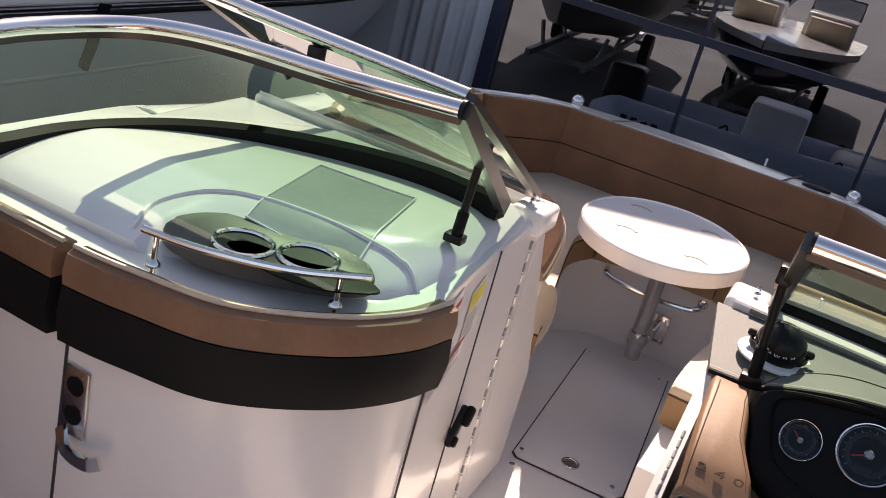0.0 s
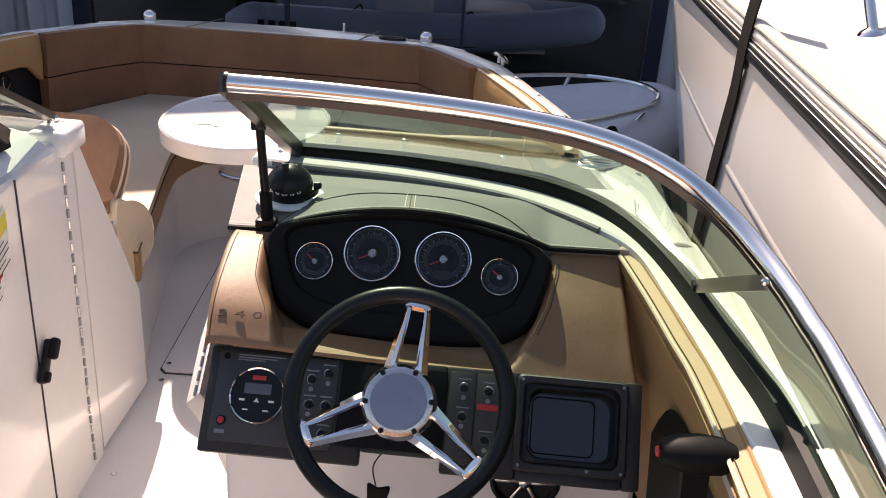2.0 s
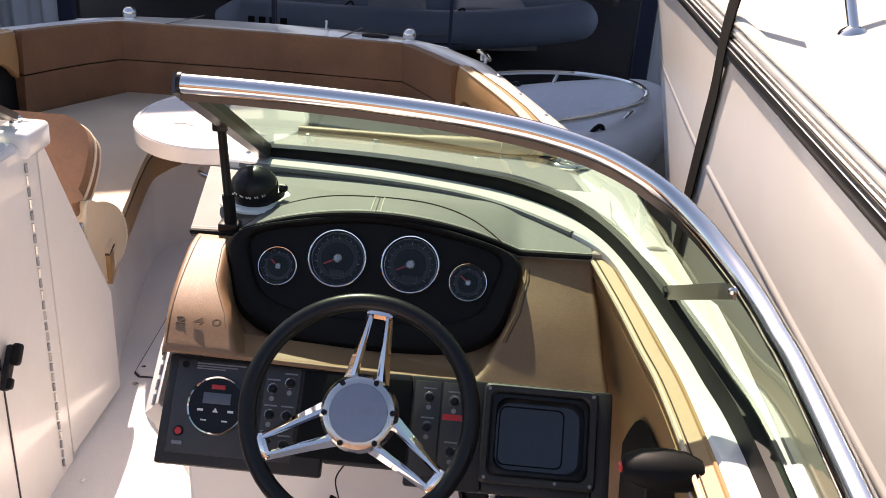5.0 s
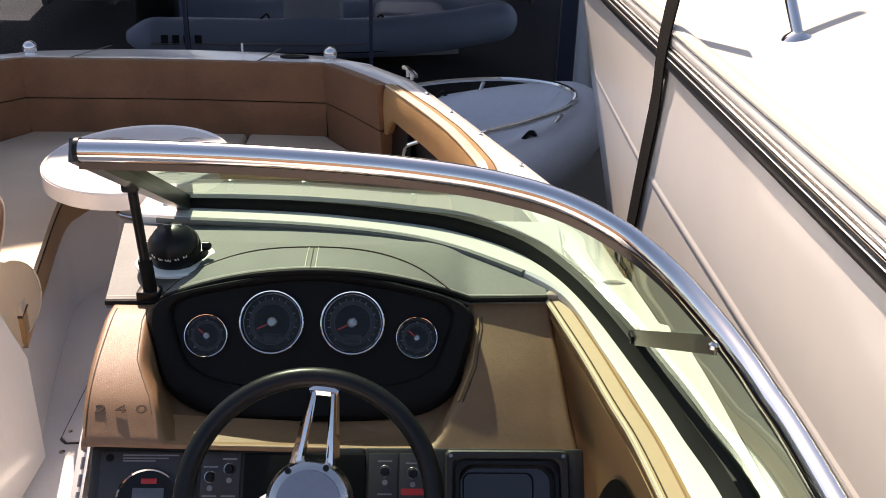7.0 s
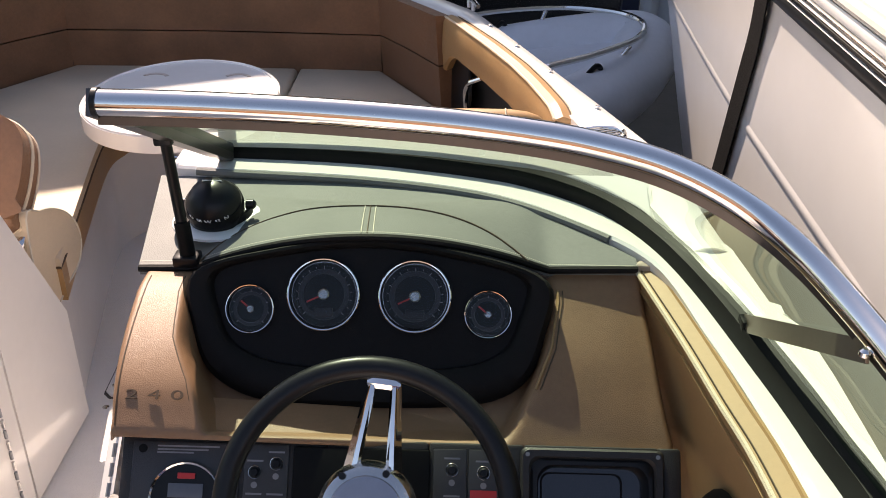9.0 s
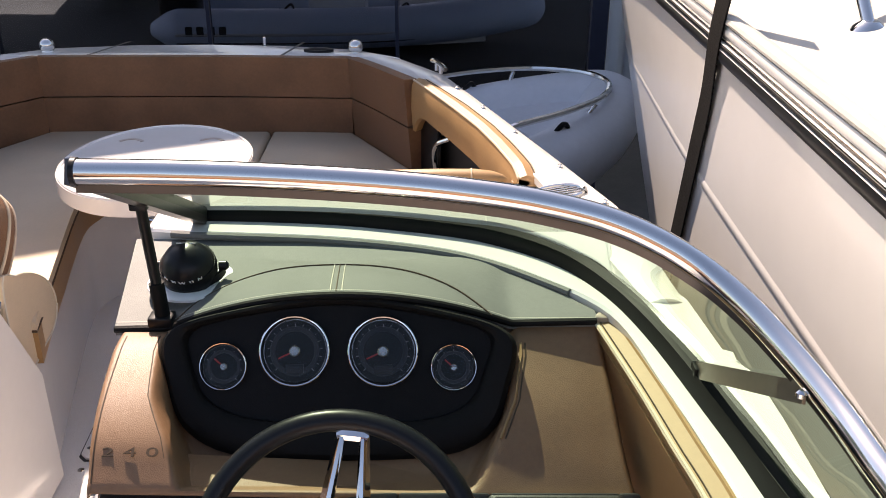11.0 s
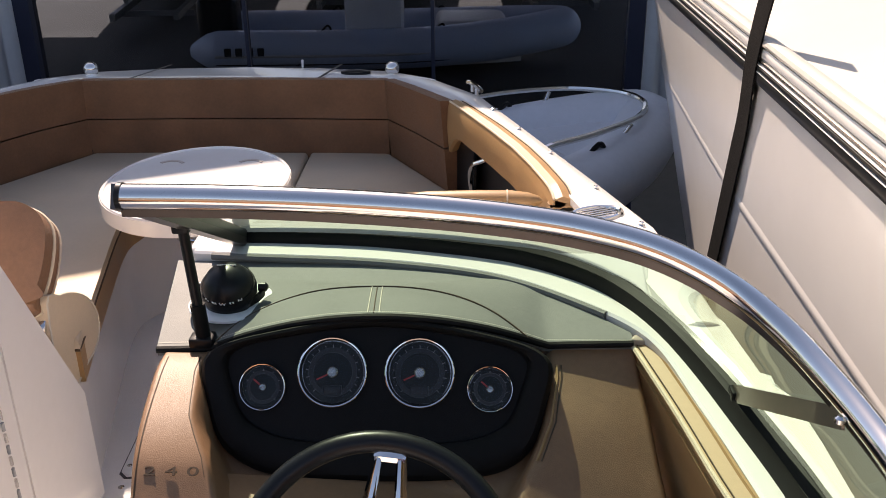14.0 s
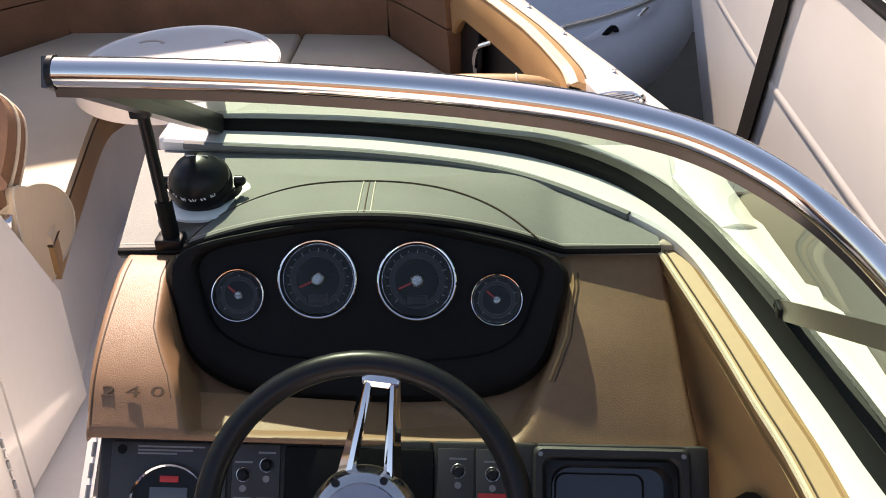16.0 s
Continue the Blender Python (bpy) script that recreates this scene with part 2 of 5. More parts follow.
def cap(out_t, in_t, y0, y1, name):
    def f(u, v):
        y = y0 + (y1 - y0) * u
        xo, xi = lerp(out_t, y), lerp(in_t, y)
        return (xi + (xo - xi) * v, y, SHEER(y) + 0.012 * math.sin(math.pi * v))
    return part(name, sheet(f, 40, 6, 0.02), GEL, boat, "glossy white gunwale cap")


cap(STAR_OUT, STAR_IN, 1.95, 4.2, "gunwale")
cap(PORT_OUT, PORT_IN, 1.95, 4.2, "gunwale")
part("bow_deck", slab([(-0.63, 4.2), (0.625, 4.2), (0.80, 4.2), (0.60, 4.38), (0.3, 4.46), (0, 4.475), (-0.3, 4.46), (-0.6, 4.38), (-0.80, 4.2)],
                      SHEER(4.3) - 0.03, lambda x, y: SHEER(y) + 0.006, 0.006), GEL, boat, "white bow deck")
for s in (1, -1):
    k = 0.40 if s < 0 else 0
    edge_line = [(1.43, -1.6), (1.43, 1.4), (1.39, 1.8), (1.37, 1.99)] if s > 0 else [(-1.06, -1.6), (-1.06, 1.4), (-1.05, 1.99)]
    part("side_deck", slab(flat(edge_line) +
                           flat([(s * 1.26 + k * 0.9, 2.0), (s * 1.235 + k * 0.83, 1.85), (s * 1.30 + k, 1.2), (s * 1.31 + k, -1.6)]),
                           0.86, 0.906, 0.012), GEL, boat, "white side deck")

floor = tagged(part("floor", slab([(-1.03, -1.6), (1.42, -1.6), (1.38, 2.0), (1.1, 3.0), (0.8, 3.8), (-0.8, 3.8), (-0.93, 3.0), (-1.0, 2.0)], -0.04, 0.0), NONSKID),
               "white fibreglass cockpit floor", "floor", kind="structure")

# Added out of view: cuts sky light from astern and warms the bounce.
tagged(part("wall_blocker", box((-14, -7.3, GROUND), (14, -7.0, 2.4)), mat("blocker_brown", (0.17, 0.14, 0.125), 0.8, vary=0.2, scale=1.5, bump=0.4, bump_scale=40)), "unseen brown wall added astern to block sky light", "wall", kind="structure")
# Unseen tan walls round the aft cockpit, added to tint the bounced light.
tagged(part("wall_aft", box((-1.05, -1.66, 0.0), (1.44, -1.58, 0.90), 0.02), TAN), "unseen tan aft wall added for warm bounce light", "wall", kind="structure")
tagged(part("wall_starboard", box((1.34, -1.58, 0.0), (1.40, 1.25, 0.87), 0.01), TAN), "unseen tan side wall added for warm bounce light", "wall", kind="structure")
tagged(part("wall_port", box((-1.04, -1.58, 0.0), (-0.98, 1.22, 0.87), 0.01), TAN), "unseen tan side wall added for warm bounce light", "wall", kind="structure")

# ---- bow seating: base, cushions, padded coaming ----
base = thing("bow_seat_base", "moulded white fibreglass bow seat base", "seat base")
inner = [(-0.08, 2.40), (-0.09, 2.62), (-0.17, 3.0), (-0.26, 3.45), (-0.25, 3.62), (-0.15, 3.74), (0.0, 3.77), (0.28, 3.77), (0.40, 3.72), (0.44, 3.6), (0.42, 3.3), (0.36, 2.9), (0.34, 2.40)]
ring_out = [(1.18, 2.40), (1.13, 2.8), (0.80, 3.8), (0.58, 4.19), (-0.58, 4.19), (-0.80, 3.8), (-0.90, 2.8), (-0.90, 2.40)]
fi = flat(inner)
i0 = min(range(len(fi)), key=lambda i: abs(fi[i][0] + 0.15) + abs(fi[i][1] - 3.74))
i1 = min(range(len(fi)), key=lambda i: abs(fi[i][0] - 0.28) + abs(fi[i][1] - 3.77))
for poly, nm in ((fi[:i0 + 1] + [(fi[i0][0], 4.19)] + ring_out[4:], "port_pedestal"), (fi[i0:i1 + 1] + [(fi[i1][0], 4.19), (fi[i0][0], 4.19)], "front_pedestal"), (fi[i1:] + ring_out[:4] + [(fi[i1][0], 4.19)], "starboard_pedestal")):
    part(nm, slab(poly, 0.0, SEAT - 0.13), GEL, base, "glossy white moulded seat front")


def cushion(poly, name, label):
    c = thing(name, label, "cushion", "bow seat cushions")
    part("boxing", slab(poly, SEAT - 0.126, SEAT - 0.03), TAN_SMOOTH, c, "tan vinyl boxing")
    part("top_panel", slab(poly, SEAT - 0.0298, SEAT, 0.018, 3), CREAM, c, "cream vinyl top")
    part("welt", tube([(x, y, SEAT - 0.03) for x, y in poly], 0.004, 6, closed=True), PIPING, c, "thin dark piping")
    return c


pin = flat([(-0.075, 2.66), (-0.15, 3.0), (-0.24, 3.45), (-0.23, 3.60), (-0.20, 3.68)])
cushion(pin + [(-0.20, 4.205), (-0.59, 4.205), (-0.855, 3.76), (-0.95, 3.05), (-0.92, 2.62)], "bow_cushion", "cream vinyl bow lounge cushion with tan sides")
cushion([(-0.19, 3.69), (0.0, 3.75), (0.28, 3.75), (0.275, 4.205), (-0.19, 4.205)], "bow_cushion", "cream vinyl bow centre cushion by the table")
sin_ = flat([(0.285, 3.745), (0.38, 3.70), (0.42, 3.58), (0.40, 3.3), (0.345, 2.9), (0.33, 2.66)])
cushion([(0.285, 4.205)] + sin_ + [(1.15, 2.62), (1.085, 3.05), (0.862, 3.76), (0.60, 4.205)], "bow_cushion", "cream vinyl bow lounge cushion with tan sides")


def coaming(line, name, label):
    """Padded backrest along a line of (x, y), leaning outwards."""
    c = thing(name, label, "bolster", "bow coaming pads")
    pts = smooth_line([(x, y, 0) for x, y in line], 8)
    lo = SEAT - 0.035
    n = len(pts)
    rings = []
    for i, p in enumerate(pts):
        t = (pts[min(i + 1, n - 1)] - pts[max(i - 1, 0)]).normalized()
        s = Vector((t.y, -t.x, 0))
        top = SHEER(p.y) + 0.014
        rings.append((p, s, top))
    for a, b, nm in ((0.0, 0.52, "lower_pad"), (0.535, 1.0, "upper_pad")):
        rr = []
        for p, s, top in rings:
            z0, z1 = lo + (top - lo) * a, lo + (top - lo) * b
            o0, o1 = 0.03 * (1 - a), 0.03 * (1 - b)
            sec = [(o0 - 0.05, z0), (o0 + 0.002, z0 + 0.004), (o0 + 0.014, z0 + 0.03), ((o0 + o1) / 2 + 0.02, (z0 + z1) / 2), (o1 + 0.014, z1 - 0.03), (o1 + 0.002, z1 - 0.004), (o1 - 0.05, z1)]
            rr.append([p - s * k + Vector((0, 0, z)) for k, z in sec])
        part(nm, loft(rr), TAN, c)
    part("welt", tube([p - s * 0.024 + Vector((0, 0, lo + (top - lo) * 0.528)) for p, s, top in rings], 0.006, 6), PIPING, c, "dark piping between the pads")
    return c


coaming([(-0.60, 4.20), (0.0, 4.22), (0.61, 4.20)], "bow_bolster", "tan vinyl bow backrest with dark piping")
coaming([(0.635, 4.19), (0.75, 4.0), (0.875, 3.77)], "side_bolster", "tan vinyl side backrest with dark piping")
coaming([(-0.86, 3.77), (-0.75, 4.0), (-0.62, 4.19)][::1], "side_bolster", "tan vinyl side backrest with dark piping")

# ---- port console ----
port = thing("port_console", "glossy white moulded port console with head compartment", "console")
aft = flat([(-1.0, 1.28), (-0.75, 1.28), (-0.52, 1.275), (-0.38, 1.29), (-0.24, 1.325), (-0.11, 1.43), (-0.045, 1.56), (-0.03, 1.66)])
body = aft + [(-0.043, 1.92), (-0.055, 2.26), (-0.95, 2.26)]
part("body", slab(body, 0.0, lambda x, y: 0.90 + 0.03 * min(1, max(0, (y - 1.5) / 0.4)), 0.02, 3), GEL, port)
bulk = bmesh.new()
for x0, x1 in ((-0.92, -0.057),):
    prof = [(2.26, 0.0), (2.62, 0.0), (2.615, 0.34), (2.285, 0.945), (2.26, 0.96)]
    bulk = loft([[(x0, y, z) for y, z in prof], [(x1, y, z) for y, z in prof]])
bmesh.ops.bevel(bulk, geom=bulk.edges[:], offset=0.012, segments=2, affect="EDGES")
part("bulkhead", bulk, GEL, port, "glossy white bulkhead")


def ptop(u, v):
    x = -0.95 + 0.90 * u + 0.35 * v * v * (1 - u) ** 3
    front = lerp([(-1.2, 1.36), (-0.52, 1.36), (-0.3, 1.40), (-0.16, 1.50), (-0.08, 1.62), (-0.05, 1.75)], x)
    y = front + (2.16 - front) * v
    z = 0.92 + 0.055 * min(1, v * 3.2) ** 0.6 - 0.01 * v
    z -= 0.05 * max(0, (x + 0.16) / 0.11) ** 2 if x > -0.16 else 0
    if -0.50 < x < -0.12:
        z -= 0.05 * max(0, 1 - v * 3.6) * math.sin(math.pi * (x + 0.5) / 0.38) ** 0.5
    return (x, y, z)


part("top_deck", sheet(ptop, 60, 36, 0.02), GEL, port, "white moulded console top")

# padded band round the aft edge: tan above black
band = smooth_line([(-0.99, 1.255, 0), (-0.75, 1.255, 0), (-0.52, 1.25, 0), (-0.39, 1.262, 0), (-0.24, 1.295, 0), (-0.105, 1.405, 0), (-0.03, 1.52, 0), (0.0, 1.62, 0)], 8)
cut = min(range(len(band)), key=lambda i: abs(band[i].x + 0.525))
for seg, nm in ((band[:cut], "padded_band"), (band[cut:], "padded_band")):
    b = thing(nm, "padded console band in tan over black vinyl", "padding", "console padding")
    upper = [(-0.03, 0.925), (0.0, 0.932), (0.016, 0.925), (0.022, 0.90), (0.02, 0.871), (-0.03, 0.870)]
    lower = [(-0.03, 0.868), (0.02, 0.868), (0.026, 0.82), (0.018, 0.765), (-0.03, 0.758)]
    for sec, nm2, mt in ((upper, "upper_roll", TAN), (lower, "lower_roll", BLACKV)):
        part(nm2, sweep(seg, [(a, z) for a, z in sec]), mt, b)
    part("cream_welt", sweep(seg, [(k + 0.0, z + 0.934) for k, z in disc(0.005, 6)]), CREAM, b, "pale cream welt")

# grab rail and cup holders on the tray
tray_rail = thing("tray_rail", "polished steel guard rail round the cup tray", "rail")
line = smooth_line([(-0.435, 1.305, 0.985), (-0.33, 1.325, 0.985), (-0.20, 1.385, 0.985), (-0.10, 1.475, 0.985)], 8)
part("bar", tube(line, 0.007), STEEL, tray_rail)
for i in (2, -4):
    p = line[i]
    part("post", rod((p.x, p.y, 0.915), (p.x, p.y, 0.985), 0.005), STEEL, tray_rail)
    part("foot", place(lathe([(0.013, 0), (0.012, 0.005), (0.006, 0.012)], 16), Matrix.Translation((p.x, p.y, 0.928))), STEEL, tray_rail)
tray = thing("cup_tray", "moulded drinks tray with shade painted dark and two cup holders", "tray")
tr_out = smooth_line([(-0.47, 1.40, 0), (-0.36, 1.375, 0), (-0.2, 1.44, 0), (-0.12, 1.53, 0), (-0.2, 1.60, 0), (-0.38, 1.58, 0), (-0.47, 1.50, 0)], 6, True)
# Plate's brown-grey holds the shade of the tray recess.
part("plate", slab([(p.x, p.y) for p in tr_out], 0.925, 0.953, 0.006), mat("shaded_tray_plastic", (0.07, 0.06, 0.055), 0.5, vary=0.12, scale=12), tray)
mat_out = smooth_line([(-0.352, 1.42, 0), (-0.33, 1.465, 0), (-0.24, 1.475, 0), (-0.15, 1.515, 0), (-0.085, 1.492, 0), (-0.126, 1.438, 0), (-0.174, 1.407, 0), (-0.25, 1.395, 0)], 5, True)
part("front_mat", slab([(p.x, p.y) for p in mat_out], 0.957, 0.960, 0.001), RUBBER, tray, "black rubber mat")
for cx, cy in ((-0.335, 1.445), (-0.232, 1.494)):
    ring = [(cx + 0.052 * math.cos(a * math.pi / 16), cy + 0.052 * math.sin(a * math.pi / 16), 0.962) for a in range(32)]
    part("cup_ring", tube(ring, 0.005, 8, True), STEEL, tray, "chrome cup holder ring")
    part("cup_well", place(lathe([(0.05, 0.0), (0.047, 0.006), (0.046, 0.0075), (0.001, 0.0075)], 24), Matrix.Translation((cx, cy, 0.9525))), BLACK, tray, "black cup well")

# ---- helm console ----
helm = thing("helm_console", "white fibreglass helm console with vinyl dashboard", "console")
prof = [(1.70, 0.0), (1.70, 0.60), (1.78, 0.66), (1.90, 0.82), (2.22, 0.92), (2.62, 0.30), (2.64, 0.0)]
bm = loft([[(0.46, y, z) for y, z in prof], [(1.28, y, z) for y, z in prof]])
bmesh.ops.bevel(bm, geom=bm.edges[:], offset=0.01, segments=2, affect="EDGES")
part("body", bm, GEL, helm)


def brow(x):
    """How far the dash swells over the gauges: 1 in the middle, 0 at the shoulders."""
    return max(0.0, 1 - ((x - 0.795) / 0.272) ** 2) ** 1.12


def dash_z(x, y):
    """Dash surface: a gentle slope with the domed brow over the gauges."""
    k = brow(x)
    d = min(1.0, max(0.0, 1 - (y - 1.868 + 0.034 * k) / 0.225))
    return lerp([(0.435, 0.903), (0.53, 0.906), (1.05, 0.916), (1.21, 0.921)], x) + 0.075 * (y - 1.868) + 0.076 * k ** 0.9 * d ** 0.85


def dash(u, v):
    x = 0.435 + 0.771 * u
    y0 = 1.868 - 0.034 * brow(x)
    back = lerp([(0.4, 2.16), (0.515, 2.15), (0.77, 2.132), (0.88, 2.115), (0.98, 2.083), (1.06, 2.04), (1.125, 1.985), (1.18, 1.92), (1.225, 1.872)], x)
    y = y0 + (back - y0) * v
    return (x - 0.045 * v * (1 - u) ** 4, y, dash_z(x, y))


part("dash_top", sheet(dash, 64, 24, 0.016), GREYV, helm, "grey vinyl dash top with stitched seams")
front_edge = [Vector(dash(i / 40, 0)) + Vector((0, -0.001, -0.004)) for i in range(41)]
part("dash_lip", tube(front_edge, 0.006, 8), BLACKV, helm, "stitched black vinyl edge")

back_line = smooth_line([(0.42, 2.165, 0.934), (0.515, 2.155, 0.934), (0.77, 2.137, 0.932), (0.98, 2.088, 0.929), (1.125, 1.99, 0.927), (1.232, 1.868, 0.924), (1.276, 1.68, 0.918), (1.303, 1.53, 0.914), (1.319, 1.40, 0.912), (1.338, 1.1, 0.91), (1.345, 0.3, 0.91)], 8)
part("dash_ledge", sweep(back_line, [(-0.03, -0.04), (0.004, -0.03), (0.005, 0.004), (0.0, 0.008), (-0.06, 0.004), (-0.07, -0.04)][::-1]), GEL, helm, "glossy white ledge under the windshield")
part("ledge_trim", tube([p + Vector((0.0, -0.008, 0.002)) for p in back_line[4:36]], 0.0075, 8), GREYV, helm, "grey rolled vinyl trim")
part("corner_cap", slab(flat([(1.204, 1.871), (1.206, 1.884), (1.222, 1.889), (1.236, 1.884)]) + [(1.238, 1.870)], 0.895, 0.9215, 0.004), mat("beige_corner_cap", (0.42, 0.33, 0.26), 0.45, vary=0.05), helm, "beige moulded corner cap")

wallp = [(2.02, 0.0), (1.72, 0.58), (1.60, 0.735), (1.70, 0.815), (1.80, 0.862), (1.88, 0.89), (2.16, 0.925), (2.28, 0.93), (2.62, 0.34), (2.63, 0.0)]
bm = loft([[(0.424, y, z - 0.07 * (z > 0.5) - 0.006) for y, z in wallp], [(0.430, y, z - 0.07 * (z > 0.5)) for y, z in wallp], [(0.450, y, z - 0.05 * (z > 0.5)) for y, z in wallp]])
part("side_wall", bm, GEL, helm, "white moulded console side")
for i in range(9):
    y = 1.60 + 0.022 * i
    z = lerp([(1.60, 0.735), (1.70, 0.815), (1.80, 0.862)], y) - 0.057
    z2 = lerp([(1.60, 0.735), (1.70, 0.815), (1.80, 0.862)], y + 0.015) - 0.057
    part("hinge_knuckle", rod((0.440, y, z), (0.440, y + 0.015, z2), 0.003, 8), GALV, helm, "small steel hinge knuckle")

# tan panels either side of the instrument pod, and the strip below it
SECTIONS = {  # height profiles of the tan dash face: at its inboard end, its outboard end, and in the recess under the pod
    "in": [(1.866, 0.896), (1.852, 0.900), (1.80, 0.900), (1.71, 0.880), (1.645, 0.855), (1.602, 0.824), (1.586, 0.809), (1.596, 0.797), (1.70, 0.785)],
    "out": [(1.868, 0.906), (1.856, 0.898), (1.825, 0.876), (1.76, 0.838), (1.69, 0.79), (1.65, 0.760), (1.638, 0.750), (1.648, 0.738), (1.72, 0.735)],
    "low": [(1.866, 0.885), (1.852, 0.875), (1.80, 0.832), (1.745, 0.778), (1.69, 0.757), (1.64, 0.763), (1.616, 0.772), (1.626, 0.760), (1.70, 0.745)]}
TAN_IN, TAN_OUT, TAN_LO = [[(p.x, p.y) for p in smooth_line([(a, b, 0) for a, b in SECTIONS[k]], 4)] for k in ("in", "out", "low")]


def tan_hi(x, i):
    """The padded face at x, along the section."""
    w = min(1.0, max(0.0, (x - 0.50) / 0.70))
    (y0, z0), (y1, z1) = TAN_IN[i], TAN_OUT[i]
    return y0 + (y1 - y0) * w, z0 + (z1 - z0) * w


def pad_edge(i):
    """Half width of the recess round the pod, along the section."""
    return lerp([(0, 0.283), (8, 0.281), (12, 0.268), (16, 0.236), (20, 0.218), (24, 0.21), (32, 0.21)], i)


def tan_skin(u, v):
    i = round(v * (len(TAN_LO) - 1))
    left, right = lerp([(0, 0.444), (8, 0.448), (20, 0.466), (32, 0.468)], i), lerp([(0, 1.213), (8, 1.217), (20, 1.243), (32, 1.245)], i)
    x = left + (right - left) * u
    k = min(1.0, max(0.0, (abs(x - 0.80) - pad_edge(i) + 0.035) / 0.035))
    k = max(k * k * (3 - 2 * k), lerp([(0, 0), (17, 0), (19, 0.12), (22, 0.75), (24, 1), (32, 1)], i))
    (y0, z0), (y1, z1) = TAN_LO[i], tan_hi(x, i)
    drop = 0.012 * (max(0.0, 1 - u / 0.012) ** 2 + max(0.0, (u - 0.988) / 0.012) ** 2)
    return (x, y0 + (y1 - y0) * k + drop * 0.5, z0 + (z1 - z0) * k - drop)


part("tan_dash", sheet(tan_skin, 200, len(TAN_LO) - 1), TAN_DASH, helm, "grained tan vinyl dash face with padded ends", angle=70)
for s in (-1, 1):
    line = []
    for i in range(6, 16):
        x = 0.80 + s * (pad_edge(i) + 0.002)
        y, z = tan_hi(x, i)
        line.append((x, y, z))
    if s < 0:
        line = [(0.803 - pad_edge(i), *tan_hi(0.803 - pad_edge(i), i)) for i in range(5, 19)]
    else:
        part("pad_piping", tube(smooth_line(line, 2), 0.0024, 6), TAN_SMOOTH, helm, "tan piping round the padded end")
    part("seam", tube([(x + s * 0.007, y, z) for x, y, z in line], 0.0012, 5), PIPING, helm, "dark stitched seam")
part("seam", tube([(0.458 + 0.0008 * i, *tan_hi(0.47, i)) for i in range(5, 23)], 0.0012, 5), PIPING, helm, "dark stitched seam")

PU, PV, PN = Vector((1, 0, 0)), Vector((0, 0.53, 0.848)), Vector((0, -0.848, 0.53))
PC = Vector((0.800, 1.797, 0.893))
PANEL = Matrix.Translation(PC) @ Matrix((PU, PV, PN)).transposed().to_4x4()
pod = thing("instrument_pod", "satin black instrument pod with four gauges", "dashboard")
outl = smooth_line([(-0.265, 0.036, 0), (-0.15, 0.074, 0), (0.0, 0.094, 0), (0.15, 0.074, 0), (0.266, 0.034, 0), (0.262, -0.045, 0), (0.226, -0.122, 0), (0.12, -0.155, 0), (-0.12, -0.155, 0), (-0.226, -0.118, 0), (-0.262, -0.045, 0)], 6, True)
def pod_ring(k, d):
    """The pod outline, drawn in by k towards the gauge plate, at depth d."""
    return [(p.x * (1 - 0.15 * k), p.y + k * ((p.y + 0.155) * 0.705 - 0.097 - p.y), d) for p in outl]


part("surround", place(loft([pod_ring(k, d) for k, d in ((-0.02, -0.045), (-0.02, -0.006), (0.05, 0.006), (0.2, 0.013), (0.5, 0.014), (0.8, 0.010), (0.95, 0.002), (1.0, -0.012), (1.0, -0.03))], caps=False), PANEL), BLACKV, pod, "wide rolled black surround")
part("face", place(slab([(x, y) for x, y, _ in pod_ring(0.96, 0)], -0.03, -0.006), PANEL), SATIN, pod)


CHROME = mat("chrome", (0.86, 0.83, 0.80), 0.05, metal=1, vary=0.02, scale=20)
DIALGREY = mat("smoky_dial", (0.013, 0.014, 0.018), 0.35, vary=0.25, scale=30)


def gauge(cx, cy, r, big):
    g = thing("gauge", "round black dial gauge with chrome bezel", "gauge", "dash gauges")
    m = PANEL @ Matrix.Translation((cx, cy, -0.006))
    part("bezel", place(lathe([(r, 0), (r, 0.007), (r * 0.985, 0.0112), (r * 0.965, 0.012), (r * 0.935, 0.0116), (r * 0.90, 0.006), (r * 0.885, 0.0)], 56), m), CHROME, g, "polished chrome bezel")
    part("dial", place(lathe([(r * 0.87, 0), (r * 0.87, 0.002), (r * 0.6, 0.0025), (0.001, 0.0025)], 40), m), BLACK, g, "black dial face")
    part("hub", place(lathe([(r * 0.16, 0.002), (r * 0.16, 0.007), (r * 0.12, 0.009), (0.001, 0.009)], 20), m), ALU, g, "grey needle hub")
    # Dim bluish reflection on the dial, put in as a slightly lighter ring.
    part("inner_ring", place(lathe([(r * 0.70, 0.002), (r * 0.69, 0.0034), (r * 0.56, 0.0034), (r * 0.55, 0.002)], 40), m), DIALGREY, g, "smoky grey ring painting the dial's reflection")
    if big:
        part("trip_window", place(box((-r * 0.26, -r * 0.62, 0.0026), (r * 0.26, -r * 0.36, 0.0038), 0.002), m), DIALGREY, g, "small grey display")
    a = radians(205 if big else 140)
    q = m @ Matrix.Rotation(a, 4, "Z")
    part("needle", place(box((0, -0.0012, 0.005), (r * 0.5, 0.0012, 0.0062)), q), RED, g, "red needle", smooth=False)
    for i in range(17 if big else 9):
        th = radians(225 - i * (270 / (16 if big else 8)))
        q = m @ Matrix.Rotation(th, 4, "Z")
        part("tick", place(box((r * (0.72 if i % 2 else 0.68), -0.0005, 0.0036), (r * 0.77, 0.0005, 0.0042)), q), TICK, g, smooth=False)
    part("lens", place(lathe([(r * 0.87, 0.009), (r * 0.5, 0.0105), (0.001, 0.011)], 32), m), CLEAR, g, "clear domed lens")


gauge(-0.177, -0.016, 0.037, False)
gauge(-0.068, 0.008, 0.055, True)
